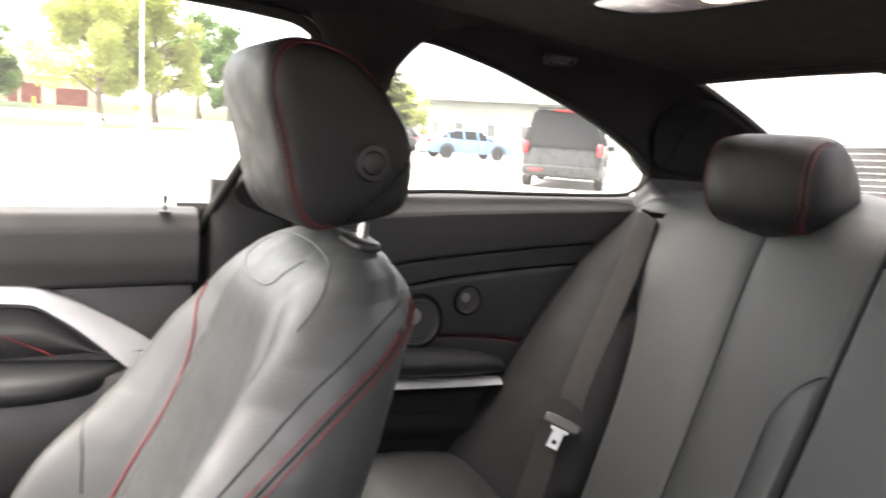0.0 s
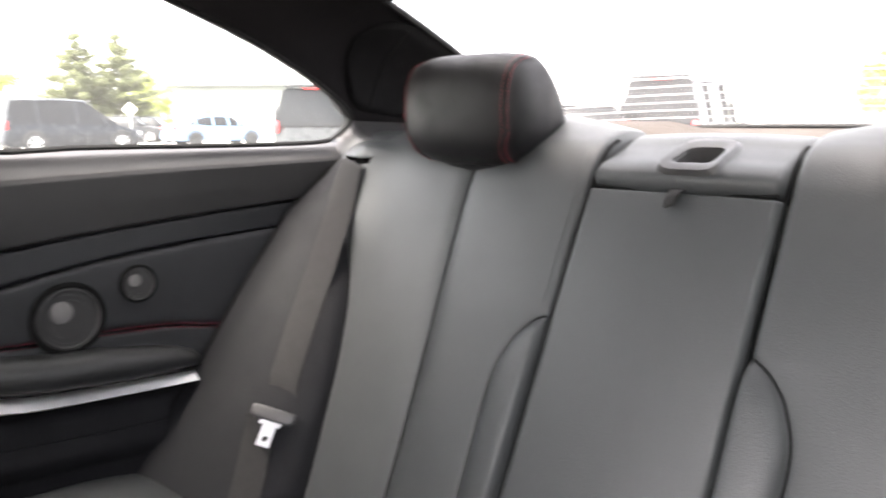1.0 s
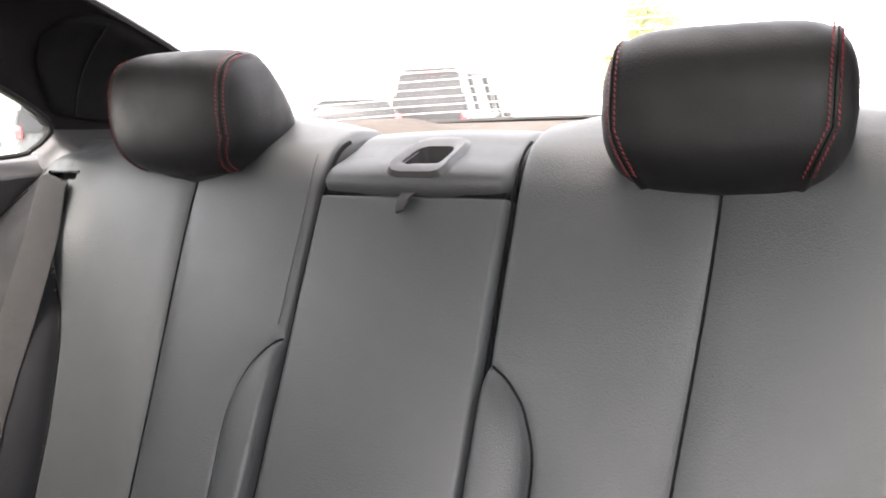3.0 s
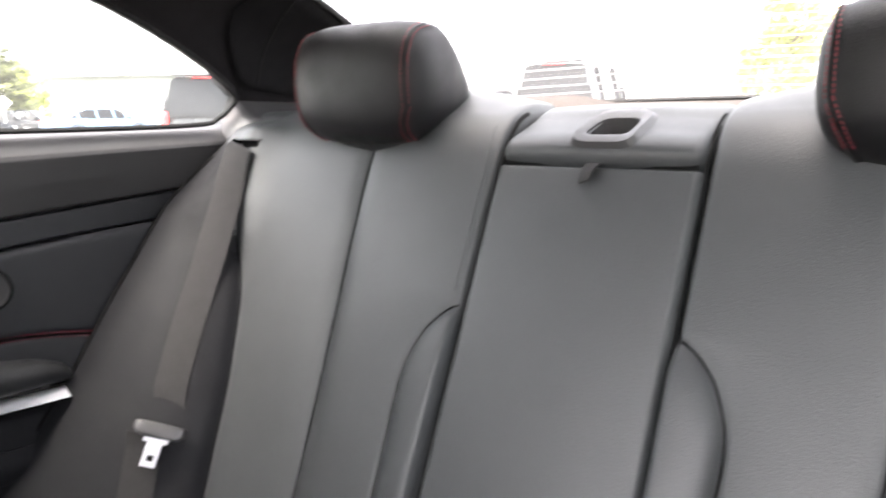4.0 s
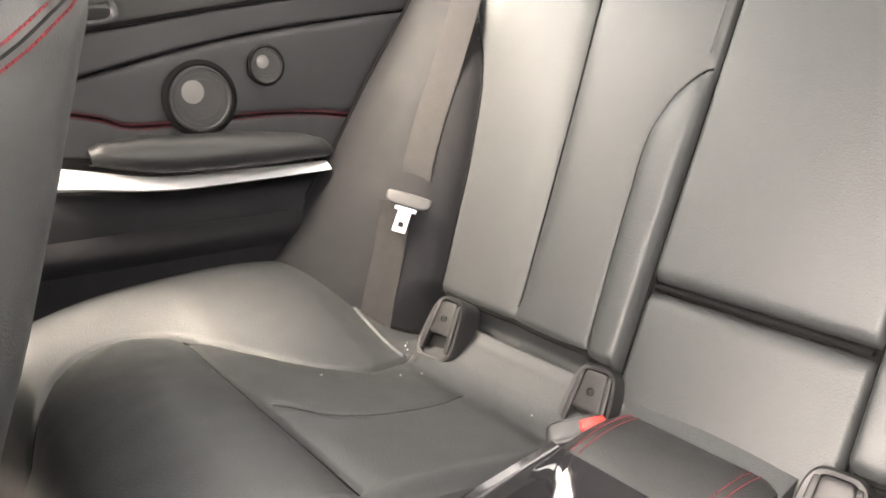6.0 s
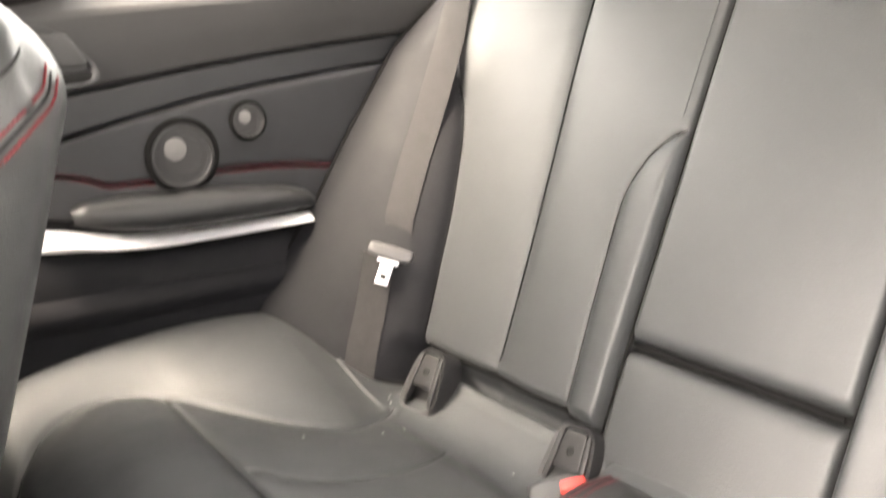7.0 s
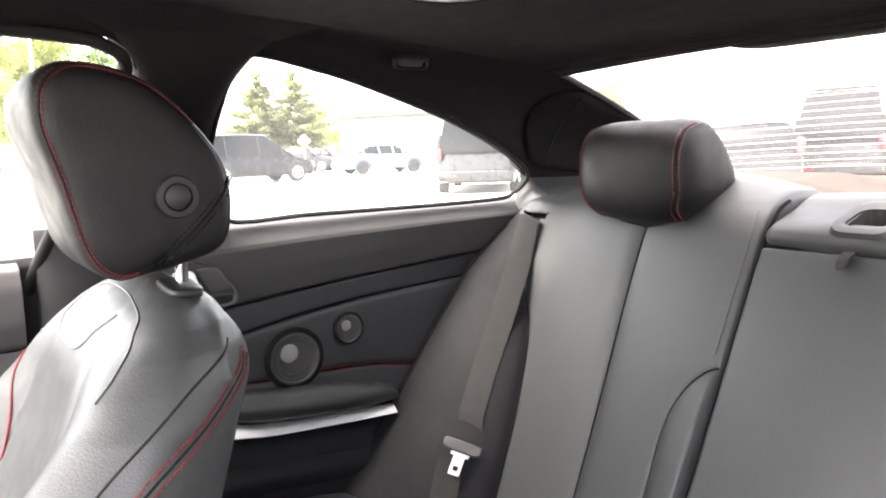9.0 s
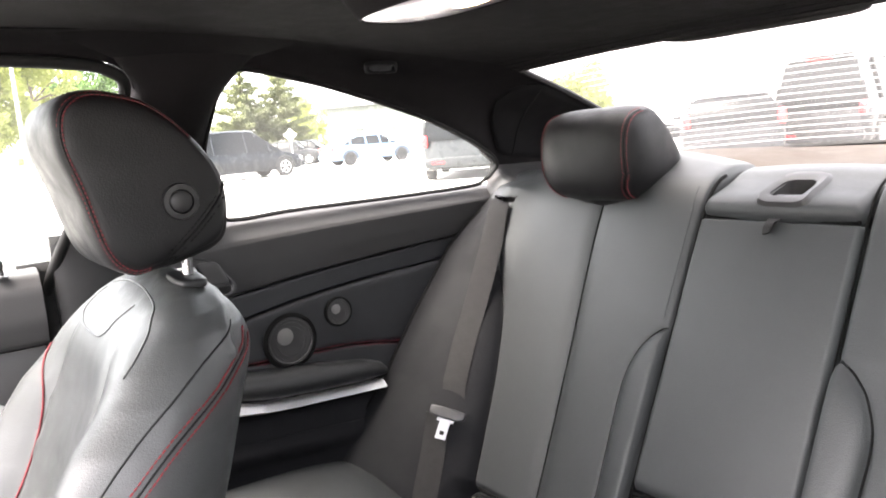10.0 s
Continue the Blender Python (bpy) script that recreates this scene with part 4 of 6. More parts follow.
# black tubes laid as shade in the gaps where the covers meet
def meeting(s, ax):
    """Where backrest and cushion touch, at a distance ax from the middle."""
    y = 0.66
    while y < 0.80:
        z = cushion_z(ax, y)
        hit = BACKS[s].ray_cast(Vector((-s * ax, 0.2, z + 0.002)), Vector((0, 1, 0)))[0]
        if hit is not None and hit.y <= y + 0.001:
            break
        y += 0.001
    return Vector((-s * ax, y - 0.001, cushion_z(ax, y) + 0.001))


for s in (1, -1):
    part("gap_shade", tube(calm([meeting(s, 0.136 + 0.55 * i / 110) for i in range(111)], 2), 0.0032, 6), SEAM, rear)
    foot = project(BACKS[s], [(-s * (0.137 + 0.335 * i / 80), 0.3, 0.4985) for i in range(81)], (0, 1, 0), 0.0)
    part("gap_shade", tube(calm([p for p, n in foot], 2), 0.0040, 6), SEAM, rear)
    part("gap_shade", tube([back_point(0.1290, 0.02 + 0.78 * i / 80, -0.0035 if s == 1 else -0.0065, s) for i in range(81)], 0.0030 if s == 1 else 0.0020, 6), SEAM, rear)
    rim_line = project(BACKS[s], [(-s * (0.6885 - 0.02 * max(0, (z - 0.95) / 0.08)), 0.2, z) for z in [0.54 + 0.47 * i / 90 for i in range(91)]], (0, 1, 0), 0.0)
    part("gap_shade", tube(calm([p for p, n in rim_line]), 0.0028, 6), SEAM, rear)
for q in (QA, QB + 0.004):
    part("gap_shade", tube([back_point(-0.122 + 0.244 * i / 20, q, -0.002, -1) for i in range(21)], 0.0036, 6), SEAM, rear)

# child seat anchor covers
def anchor(x, y, z, clip):
    t = thing("anchor_cover", "black child seat anchor cover with a hinged flap" + (" and red buckle" if clip else ""), "anchor cover", (x, y, z - 0.04), "anchor covers")
    lean = Matrix.Translation((x, y, z)) @ Euler((radians(55), 0, radians(8))).to_matrix().to_4x4()

    def put(bm):
        bm.transform(lean)
        return bm
    taper = lambda p: Vector((p.x * (1 - 0.16 * p.y), p.y, p.z))
    frame_ring = []
    for k in range(48):
        a = 2 * math.pi * k / 48
        c, q = math.cos(a), math.sin(a)
        px, py = math.copysign(abs(c) ** 0.5, c), math.copysign(abs(q) ** 0.5, q)
        frame_ring.append([Vector((px * rx * (1 - 0.16 * py), py * ry, h)) for rx, ry, h in ((0.034, 0.048, -0.030), (0.034, 0.048, 0.004), (0.031, 0.045, 0.010), (0.026, 0.041, 0.009), (0.024, 0.039, -0.012))])
    part("body", put(from_rows(frame_ring, closed_u=True)), DARKPLASTIC, t, "black rounded housing")
    part("well", put(super_block(0, 0, -0.012, 0.026, 0.042, 0.006, 0.4, 24, 8)), RUBBER, t, "dark inside of the housing")
    flap = part("flap", put(super_block(0, 0.015, 0.006, 0.0175, 0.0245, 0.005, 0.3, 28, 10, taper)), DARKPLASTIC, t, "black hinged flap")
    for sx in (-1, 1):
        part("rib", put(super_block(sx * 0.021, 0.002, 0.006, 0.0038, 0.036, 0.006, 0.35, 16, 10, lambda p: Vector((p.x - sx * 0.7 * p.y, p.y, p.z)))), DARKPLASTIC, t, "side rib")
        # Thin paler tubes put a highlight along the flap's edges.
        part("edge", put(tube([Vector((sx * (0.0178 - 0.0028 * w), 0.036 * w + 0.002, 0.0125)) for w in [-1 + i / 6 for i in range(13)]], 0.0004, 5)), SOFT, t, "thin paler line set in for the edge's highlight")
    part("emblem", put(lathe([(0.005, 0.0), (0.005, 0.001), (0.0038, 0.0012), (0.0034, 0.0004), (0.001, 0.0004)], (0, 0.014, 0.0117), (0, 0, 1), 16)), RUBBER, flap, "round pressed mark")


anchor(-0.403, 0.700, 0.478, False)
anchor(-0.140, 0.708, 0.466, True)
anchor(0.140, 0.708, 0.466, False)
anchor(0.403, 0.700, 0.478, False)
# red belt buckle head between cushion and tray
bk = thing("belt_buckle", "black belt buckle with a red release button", "belt buckle", (-0.12, 0.65, 0.44))
m = Matrix.Translation((-0.117, 0.672, 0.462)) @ Euler((radians(12), radians(-14), radians(48))).to_matrix().to_4x4()
b1 = super_block(-0.010, 0, -0.006, 0.034, 0.018, 0.010, 0.4, 24, 10)
b1.transform(m)
part("body", b1, PLASTIC, bk)
b1 = super_block(0.010, -0.003, 0.004, 0.015, 0.008, 0.005, 0.3, 20, 8)
b1.transform(m)
part("button", b1, REDCLIP, bk, "red release button")

# tray between the rear places
tray = thing("rear_console_tray", "glossy black tray with a leather pad between the rear seats", "console", (0, 0.4, 0.40))


def tray_fn(u, v):
    prof = [(-0.100, 0.36), (-0.102, 0.478), (-0.098, 0.486), (-0.088, 0.484), (-0.080, 0.470), (-0.066, 0.425), (0.066, 0.425), (0.080, 0.470), (0.088, 0.484), (0.098, 0.486), (0.102, 0.478), (0.100, 0.36)]
    k = v * (len(prof) - 1)
    j = min(int(k), len(prof) - 2)
    a, b = prof[j], prof[j + 1]
    f = k - j
    x, z = a[0] + (b[0] - a[0]) * f, a[1] + (b[1] - a[1]) * f
    end = max(bump1(u, 0.05), bump1(1 - u, 0.05))
    if abs(x) < 0.085:
        z = z + (0.484 - z) * end
    return Vector((x, 0.02 + 0.58 * u, z - 0.03 * (1 - u)))


part("tray", sheet(tray_fn, 40, 45), GLOSS, tray)
pad_fn = lambda u, v: Vector((-0.094 + 0.188 * u, 0.602 + 0.105 * v, 0.480 + 0.010 * math.sin(math.pi * v) ** 0.6 - 0.010 * max(bump1(u, 0.05), bump1(1 - u, 0.05))))
pad = part("pad", sheet(pad_fn, 30, 20, (0, 0, -0.05)), LEATHER, tray, "leather pad edged with red double stitching")
for off in (0.012, 0.022):
    for w in (0.006 + off * 0.4, 1 - 0.006 - off * 0.4):
        laid = [(pad_fn(0.12 * (w < 0.5) + 0.88 * (w > 0.5) + (off - 0.017) * 5 * (1 if w < 0.5 else -1), i / 40) + Vector((0, 0, 0.0006)), Vector((0, 0, 1))) for i in range(2, 39)]
        part("red_stitching", stitches(laid, 0.0045, 0.0014, 0.0006), THREAD, pad, "red stitching")

# rear shelf behind the backrest
def shelf(u, v):
    x = -0.66 + 1.32 * u
    y = 1.12 + 0.42 * v
    hump = 0.022 * min(1, max(0, (abs(x) - 0.10) / 0.10)) * min(1, max(0, (0.50 - abs(x)) / 0.06)) * min(1, max(0, (v - 0.12) / 0.12)) * min(1, max(0, (0.75 - v) / 0.15))
    return Vector((x, y, 1.056 + 0.022 * v + hump))


structure("trim_shelf", sheet(shelf, 80, 40, (0, 0, -0.06)), SHELF, "beige-grey parcel shelf under the rear window", "shelf")


# ---------------------------------------------------------------- seat belts
belt = thing("seat_belt", "grey-black rear seat belt hanging with its metal tongue", "seat belt", (-0.57, 0.72, 0.45))
def on_wing(x, z):
    hit = BACKS[1].ray_cast(Vector((x, -0.2, z)), Vector((0, 1, 0)))[0]
    return hit if hit is not None else Vector((x, 0.72, z))


def across(x, z):
    """The way across the wing from its outer to its inner side."""
    return (on_wing(x + 0.019, z - 0.006) - on_wing(x - 0.019, z + 0.006)).normalized()


def strap(line, n):
    """Webbing that lies on the wing along line, given as (x, height)."""
    mids = spline([(x, z, 0) for x, z in line], n)
    arms = [across(p.x, p.y) for p in mids]
    arms = [sum((arms[k] for k in range(max(0, i - 16), min(n, i + 17))), Vector()).normalized() for i in range(n)]
    lead = []
    for p, w in zip(mids, arms):
        c = on_wing(p.x, p.y)
        push = 0.0
        for k in (-1, -0.5, 0, 0.5, 1):
            q = c + w * 0.0237 * k
            push = max(push, q.y - on_wing(q.x, q.z).y)
        lead.append(c.y - push - 0.0025)
    lead = [min(sum(lead[max(0, i - 14):i + 15]) / len(lead[max(0, i - 14):i + 15]), lead[i] + 0.001) for i in range(n)]
    lead = [sum(lead[max(0, i - 5):i + 6]) / len(lead[max(0, i - 5):i + 6]) - 0.0008 for i in range(n)]
    pts = [Vector((p.x, y, p.y)) for p, y in zip(mids, lead)]
    rows = []
    for i, (c, w) in enumerate(zip(pts, arms)):
        w = w * 0.0237
        d = (pts[min(i + 1, n - 1)] - pts[max(i - 1, 0)]).normalized()
        f = d.cross(w).normalized() * 0.0007
        rows.append([c - w + f, c + f * 1.6, c + w + f, c + w - f, c - f * 1.6, c - w - f])
    return from_rows(rows, closed_v=True, caps=True)


part("webbing", strap([(-0.601, 1.020), (-0.600, 1.005), (-0.588, 0.92), (-0.568, 0.79), (-0.541, 0.638)], 70), WEBBING, belt)
part("lap_webbing", strap([(-0.540, 0.636), (-0.537, 0.585), (-0.527, 0.52), (-0.517, 0.462), (-0.512, 0.425)], 48), WEBBING, belt)
slot = [[on_wing(x, 1.0215) + Vector((0, d, h)) for d, h in ((0.0015, -0.0075), (0.022, -0.0075), (0.022, 0.0075), (0.0015, 0.0075))] for x in [-0.646 + 0.070 * k / 8 for k in range(9)]]
part("slot", from_rows(slot, caps=True), SEAM, belt, "dark belt slot")
ri = across(-0.541, 0.632)
mid = on_wing(-0.541, 0.632) + Vector((0.014, -0.012, 0))
dn = Vector((0.012, -0.030, -0.052)).normalized()
dn = (dn - ri * ri.dot(dn)).normalized()
no = ri.cross(dn)
basis = Matrix((ri, dn, no)).transposed().to_4x4()
basis.translation = mid
tongue = super_block(0, -0.006, 0, 0.036, 0.0105, 0.006, 0.5, 36, 12, lambda p: Vector((p.x, p.y - 0.7 * max(0, abs(p.x) - 0.7), p.z)))
tongue.transform(basis)
tg = part("tongue", tongue, PLASTIC, belt, "grey-black plastic tongue grip")
pl = merged(box(-0.0105, -0.0045, 0.004, 0.040, -0.0012, 0.0012, 0.0006), box(0.0045, 0.0105, 0.004, 0.040, -0.0012, 0.0012, 0.0006), box(-0.0105, 0.0105, 0.036, 0.044, -0.0013, 0.0013, 0.0006), box(-0.0105, 0.0105, 0.010, 0.028, -0.0013, 0.0013, 0.0006), box(-0.017, 0.017, 0.002, 0.011, -0.0014, 0.0014, 0.0006))
pl.transform(basis)
part("metal_plate", pl, TONGUE, tg, "bright metal tongue with a slot", smooth=False)
bar = box(-0.020, 0.020, -0.010, -0.004, 0.004, 0.0075, 0.001)
bar.transform(basis)
part("slot", bar, RUBBER, tg, "dark webbing slot", smooth=False)

# ---------------------------------------------------------------- front passenger seat
front = thing("front_seat", "black leather front sports seat with red stitching", "car seat", (-0.36, 0.0, 0.30))
FC = -0.365


def seat_width(z):
    return lerp(z, [0.40, 0.55, 0.70, 0.82, 0.88, 0.92, 0.95, 0.975, 0.995, 1.010, 1.020, 1.027, 1.031], [0.245, 0.262, 0.262, 0.250, 0.236, 0.222, 0.206, 0.189, 0.167, 0.136, 0.100, 0.055, 0.012])


BOLSTER = fair(([0.40, 0.66, 0.75, 0.85, 0.93], [0.11, 0.105, 0.085, 0.055, 0.030]))
FAR_BOLSTER = fair(([0.40, 0.60, 0.67, 0.72, 0.77, 0.82, 1.1], [0.050, 0.050, 0.042, 0.026, 0.008, 0.0, 0.0]))


def front_row(z, n=300):
    w = seat_width(z)
    yf = 0.110 + (z - 0.969) * 0.42
    yr = 0.276 + (z - 0.95) * 0.44
    if z > 0.93:
        k = (z - 0.93) / 0.095
        yf += 0.055 * k ** 2.4
        yr = max(yr - 0.085 * k ** 2, yf + 0.004)
    half, mid = (yr - yf) / 2, (yr + yf) / 2
    row = []
    for i in range(n):
        a = 2 * math.pi * i / n
        c, s = math.cos(a), math.sin(a)
        x = math.copysign(abs(c) ** 0.46, c)
        y = math.copysign(abs(s) ** 0.52, s)
        yy = mid + half * y
        if s < 0:
            fade = min(1, max(0, (0.985 - z) / 0.10))
            yy -= (lerp(z, *BOLSTER) + (lerp(z, *FAR_BOLSTER) if x < 0 else 0)) * bump1(abs(x) - 0.84, 0.22) * fade * abs(y) ** 0.7
            yy += 0.010 * bump1(x, 0.35) * fade
            yy += 0.010 * bump1(abs(x) - 0.52, 0.05) * fade
            yy += 0.0012 * noise.noise(Vector((x * 6, z * 14, 2.2)))
        row.append(Vector((FC + w * x * (1 - lerp(z, [0.72, 0.90], [0.11, 0.24]) * ease((y + 0.35) / 1.35)), yy, z)))
    return row


zs = [0.40 + 0.53 * i / 160 for i in range(161)] + [0.93 + 0.101 * (1 - (1 - i / 70) ** 2) for i in range(1, 71)]
bm = from_rows([front_row(z) for z in zs], closed_v=True, caps=True)


def press(bm, line, axes, way, depth, width):
    """Presses a groove into a skin along a line seen down one axis."""
    i, j, k = axes
    pts = np.array([[p[i], p[j]] for p in line])
    for v in bm.verts:
        if v.normal[k] * way < 0.15:
            continue
        d = np.sqrt(((pts - (v.co[i], v.co[j])) ** 2).sum(1).min())
        if d < width * 3:
            v.co -= v.normal * depth * bump1(d, width)


bm.normal_update()
SIDE_STITCH = spline([(0, 0.252, 0.962), (0, 0.243, 0.948), (0, 0.225, 0.936), (0, 0.196, 0.918), (0, 0.160, 0.899), (0, 0.126, 0.878), (0, 0.088, 0.846), (0, 0.049, 0.811), (0, -0.01, 0.745), (0, -0.06, 0.665)], 220)
SIDE_CREASE = spline([(0, 0.234, 0.980), (0, 0.215, 0.966), (0, 0.178, 0.949), (0, 0.129, 0.916), (0, 0.090, 0.885), (0, 0.058, 0.853), (0, 0.011, 0.803), (0, -0.03, 0.745)], 160)
press(bm, SIDE_STITCH, (1, 2, 0), 1, 0.003, 0.004)
press(bm, SIDE_CREASE, (1, 2, 0), 1, 0.0035, 0.004)
VEE = spline([(-0.470, 0, 1.006), (-0.480, 0, 0.990), (-0.474, 0, 0.977), (-0.451, 0, 0.969), (-0.406, 0, 0.964), (-0.352, 0, 0.964), (-0.326, 0, 0.971), (-0.319, 0, 0.985), (-0.302, 0, 1.003)], 160)
HORSE = spline([(-0.470, 0, 1.008), (-0.440, 0, 1.014), (-0.385, 0, 1.0165), (-0.316, 0, 1.014), (-0.259, 0, 1.007), (-0.232, 0, 0.996), (-0.208, 0, 0.980), (-0.195, 0, 0.963), (-0.190, 0, 0.946)], 160)
OUTRED = spline([(-0.532, 0, 0.932), (-0.522, 0, 0.910), (-0.504, 0, 0.882), (-0.497, 0, 0.829), (-0.496, 0, 0.776), (-0.503, 0, 0.713), (-0.507, 0, 0.644), (-0.512, 0, 0.53)], 160)
press(bm, VEE, (0, 2, 1), -1, 0.003, 0.005)
press(bm, HORSE, (0, 2, 1), -1, 0.003, 0.005)
press(bm, OUTRED, (0, 2, 1), -1, 0.003, 0.004)
fb = tree_of(bm)
back = part("seat_back", bm, LIT_LEATHER, front, "black leather backrest with side bolsters")
laid = project(fb, [(0.3, p.y, p.z) for p in SIDE_STITCH], (-1, 0, 0))
for off in (-0.0062, 0.0062):
    part("red_stitching", stitches(laid, 0.0046, 0.0014, 0.0010, off), THREAD, back, "red double stitching")
part("seam", tube([p for p, n in project(fb, [(0.3, p.y, p.z) for p in SIDE_STITCH], (-1, 0, 0), -0.0002)], 0.0014, 5), RUBBER, back)
part("seam", tube([p for p, n in project(fb, [(0.3, p.y, p.z) for p in SIDE_CREASE], (-1, 0, 0), -0.0002)], 0.0013, 5), RUBBER, back)
laid = project(fb, [(p.x, -0.5, p.z) for p in OUTRED], (0, 1, 0), 0.001)
part("red_piping", tube(calm([p for p, n in laid]), 0.0015, 6), THREAD, back, "red piping")
laid = project(fb, [(p.x, -0.5, p.z) for p in spline([(-0.588, 0, 0.80), (-0.574, 0, 0.757), (-0.544, 0, 0.704), (-0.525, 0, 0.64)], 60)], (0, 1, 0), 0.0002)
part("seam", tube(calm([p for p, n in laid]), 0.0012, 5), SEAM, back)
for nm, ln in (("seam_piping", VEE), ("seam_piping", HORSE)):
    laid = project(fb, [(p.x, -0.5, p.z) for p in ln], (0, 1, 0), 0.0)
    part(nm, tube(calm([p + n * 0.0004 for p, n in laid]), 0.0012, 8), PIPE, back)
laid = project(fb, [(FC - 0.90 * seat_width(0.56 + 0.24 * i / 80), -0.6, 0.56 + 0.24 * i / 80) for i in range(81)], (0, 1, 0), 0.0006)
part("red_piping", tube(calm([p for p, n in laid]), 0.0013, 6), THREAD, back, "red piping")
# hard back shell
shell_rows = []
for i in range(50):
    z = 0.42 + 0.50 * i / 49
    w = seat_width(z) * 0.55
    yr = 0.268 + (z - 0.95) * 0.44
    shell_rows.append([Vector((FC + w * math.sin(t), yr - 0.020 + 0.028 * math.cos(t) ** 0.6 if math.cos(t) > 0 else yr - 0.02, z)) for t in [(-0.5 + k / 24) * math.pi * 0.995 for k in range(25)]])
part("back_shell", from_rows(shell_rows), PLASTIC, front, "black plastic back shell")
part("seat_cushion", super_block(FC, -0.24, 0.42, 0.26, 0.28, 0.10, 0.4, 60, 30, lambda p: Vector((p.x, p.y, p.z + 0.25 * max(0, abs(p.x) - 0.7) * (p.z > 0)))), LEATHER_SEAT, front, "black leather seat cushion")
part("seat_rail", box(FC - 0.22, FC + 0.22, -0.45, 0.10, 0.20, 0.33, 0.02), PLASTIC, front, "black seat rail")

# its headrest
HP = spline([(0, 0.094, 1.232), (0, 0.116, 1.250), (0, 0.150, 1.249), (0, 0.192, 1.233), (0, 0.232, 1.197), (0, 0.262, 1.152), (0, 0.268, 1.106), (0, 0.256, 1.066), (0, 0.214, 1.050), (0, 0.176, 1.043), (0, 0.146, 1.041), (0, 0.122, 1.068), (0, 0.104, 1.140), (0, 0.090, 1.195)], 120, closed=True)
hc = Vector((0, 0.170, 1.145))
HW = 0.112
rows = []
for i in range(61):
    u = -1 + 2 * i / 60
    x = FC + HW * math.copysign(1 - (1 - abs(u)) ** 1.5, u)
    e = (1 - abs(u) ** 9.0) ** 0.40 if abs(u) < 1 else 0
    k = 0.10 + 0.90 * e
    row = []
    for p in HP:
        f = max(0, (0.150 - p.y) / 0.07)
        d = p - hc
        puff = Vector((0, -0.010, 0)) * min(f, 1) * (1 - u * u)
        row.append(Vector((x, 0, 0)) + Vector((0, hc.y, hc.z)) + Vector((0, d.y, d.z)) * (k if k < 0.999 else 1) + puff)
    rows.append(row)
bm = from_rows(rows, closed_v=True, caps=True)
bm.normal_update()
RING = [Vector((0, hc.y + (p.y - hc.y) * 0.945, hc.z + (p.z - hc.z) * 0.945)) for p in HP]
LOWER = spline([(0, 0.266, 1.134), (0, 0.242, 1.106), (0, 0.208, 1.074), (0, 0.184, 1.054)], 60)
press(bm, RING, (1, 2, 0), 1, 0.003, 0.0035)
press(bm, LOWER, (1, 2, 0), 1, 0.003, 0.0035)
hb = tree_of(bm)
hr = part("headrest", bm, SHADED_LEATHER, front, "black leather headrest with red stitching round its side")
seq = RING[-40:] + RING[:36]
laid = project(hb, [(0.1, p.y, p.z) for p in seq], (-1, 0, 0), 0.0004)
part("red_stitching", stitches(laid, 0.0036, 0.0018, 0.0006, 0.0028), THREAD, hr, "red stitching")
part("red_stitching", stitches(laid, 0.0036, 0.0018, 0.0006, -0.0032), THREAD, hr, "red stitching")
part("seam", tube([p for p, n in laid], 0.0011, 5), RUBBER, hr)
laid = project(hb, [(0.1, p.y, p.z) for p in LOWER], (-1, 0, 0), 0.0004)
part("seam", tube([p for p, n in laid], 0.0015, 5), SEAM, hr)
for off in (-0.005, 0.005):
    part("stitching", stitches(laid, 0.004, 0.0018, 0.0008, off), SEAM, hr)
hit = project(hb, [(0.1, 0.206, 1.120)], (-1, 0, 0), 0.0)[0]
part("button", lathe([(0.0205, -0.002), (0.0215, 0.002), (0.020, 0.006), (0.0142, 0.0065), (0.0134, 0.003), (0.0126, 0.0055), (0.0115, 0.0062), (0.001, 0.0064)], hit[0], hit[1], 36), DARKPLASTIC, hr, "round black adjuster button with a ring")
for px in (FC + 0.075, FC - 0.075):
    seat = project(fb, [(px, 0.214, 1.3)], (0, 0, -1), 0.0)[0][0]
    part("post", lathe([(0.0068, -0.01), (0.0068, 1.075 - seat.z)], seat, (0, 0.06, 1), 20), CHROME, front, "chrome headrest post")
    part("collar", super_block(px, seat.y - 0.002, seat.z + 0.002, 0.030, 0.019, 0.0065, 0.5, 32, 12, lambda p: Vector((p.x, p.y, p.z - 0.25 * p.y - 0.5 * p.x * (1 if px > FC else -1)))), DARKPLASTIC, front, "black plastic post collar")

# ---------------------------------------------------------------- floor and closing walls of the car
structure("floor", box(-0.74, 0.74, -1.4, 1.3, 0.18, 0.21), CARPET, "black carpeted car floor", "car floor", smooth=False)
structure("wall_south", box(-0.74, 0.74, -1.45, -1.15, 0.2, 0.95, 0.05), PLASTIC, "plain black dashboard closing the cabin", "dashboard")
# Unseen panel, added to keep front light off the bench's middle and right.
structure("light_block_front", box(-0.09, 0.73, -0.42, -0.36, 0.2, 0.84, 0.02), PLASTIC, "unseen black panel added to block light from the front", "partition")
structure("wall_north", box(-0.74, 0.74, 1.30, 1.36, 0.2, 1.03), RUBBER, "dark rear bulkhead behind the bench", "bulkhead", smooth=False)
structure("wall_body_west", box(-0.90, -0.745, -1.5, 1.9, 0.25, 0.985, 0.04, 3), PAINT, "dark painted outer body side", "body side")
# Unseen driver's side; its stretch over the door is added to block side light.
structure("wall_body_east", box(0.745, 0.90, -1.5, 1.9, 0.25, 0.985, 0.04, 3), PAINT, "dark painted outer body side", "body side")
structure("wall_tail", box(-0.88, 0.88, 1.56, 2.05, 0.25, 1.03, 0.05, 3), PAINT, "dark painted boot lid behind the rear window", "boot")

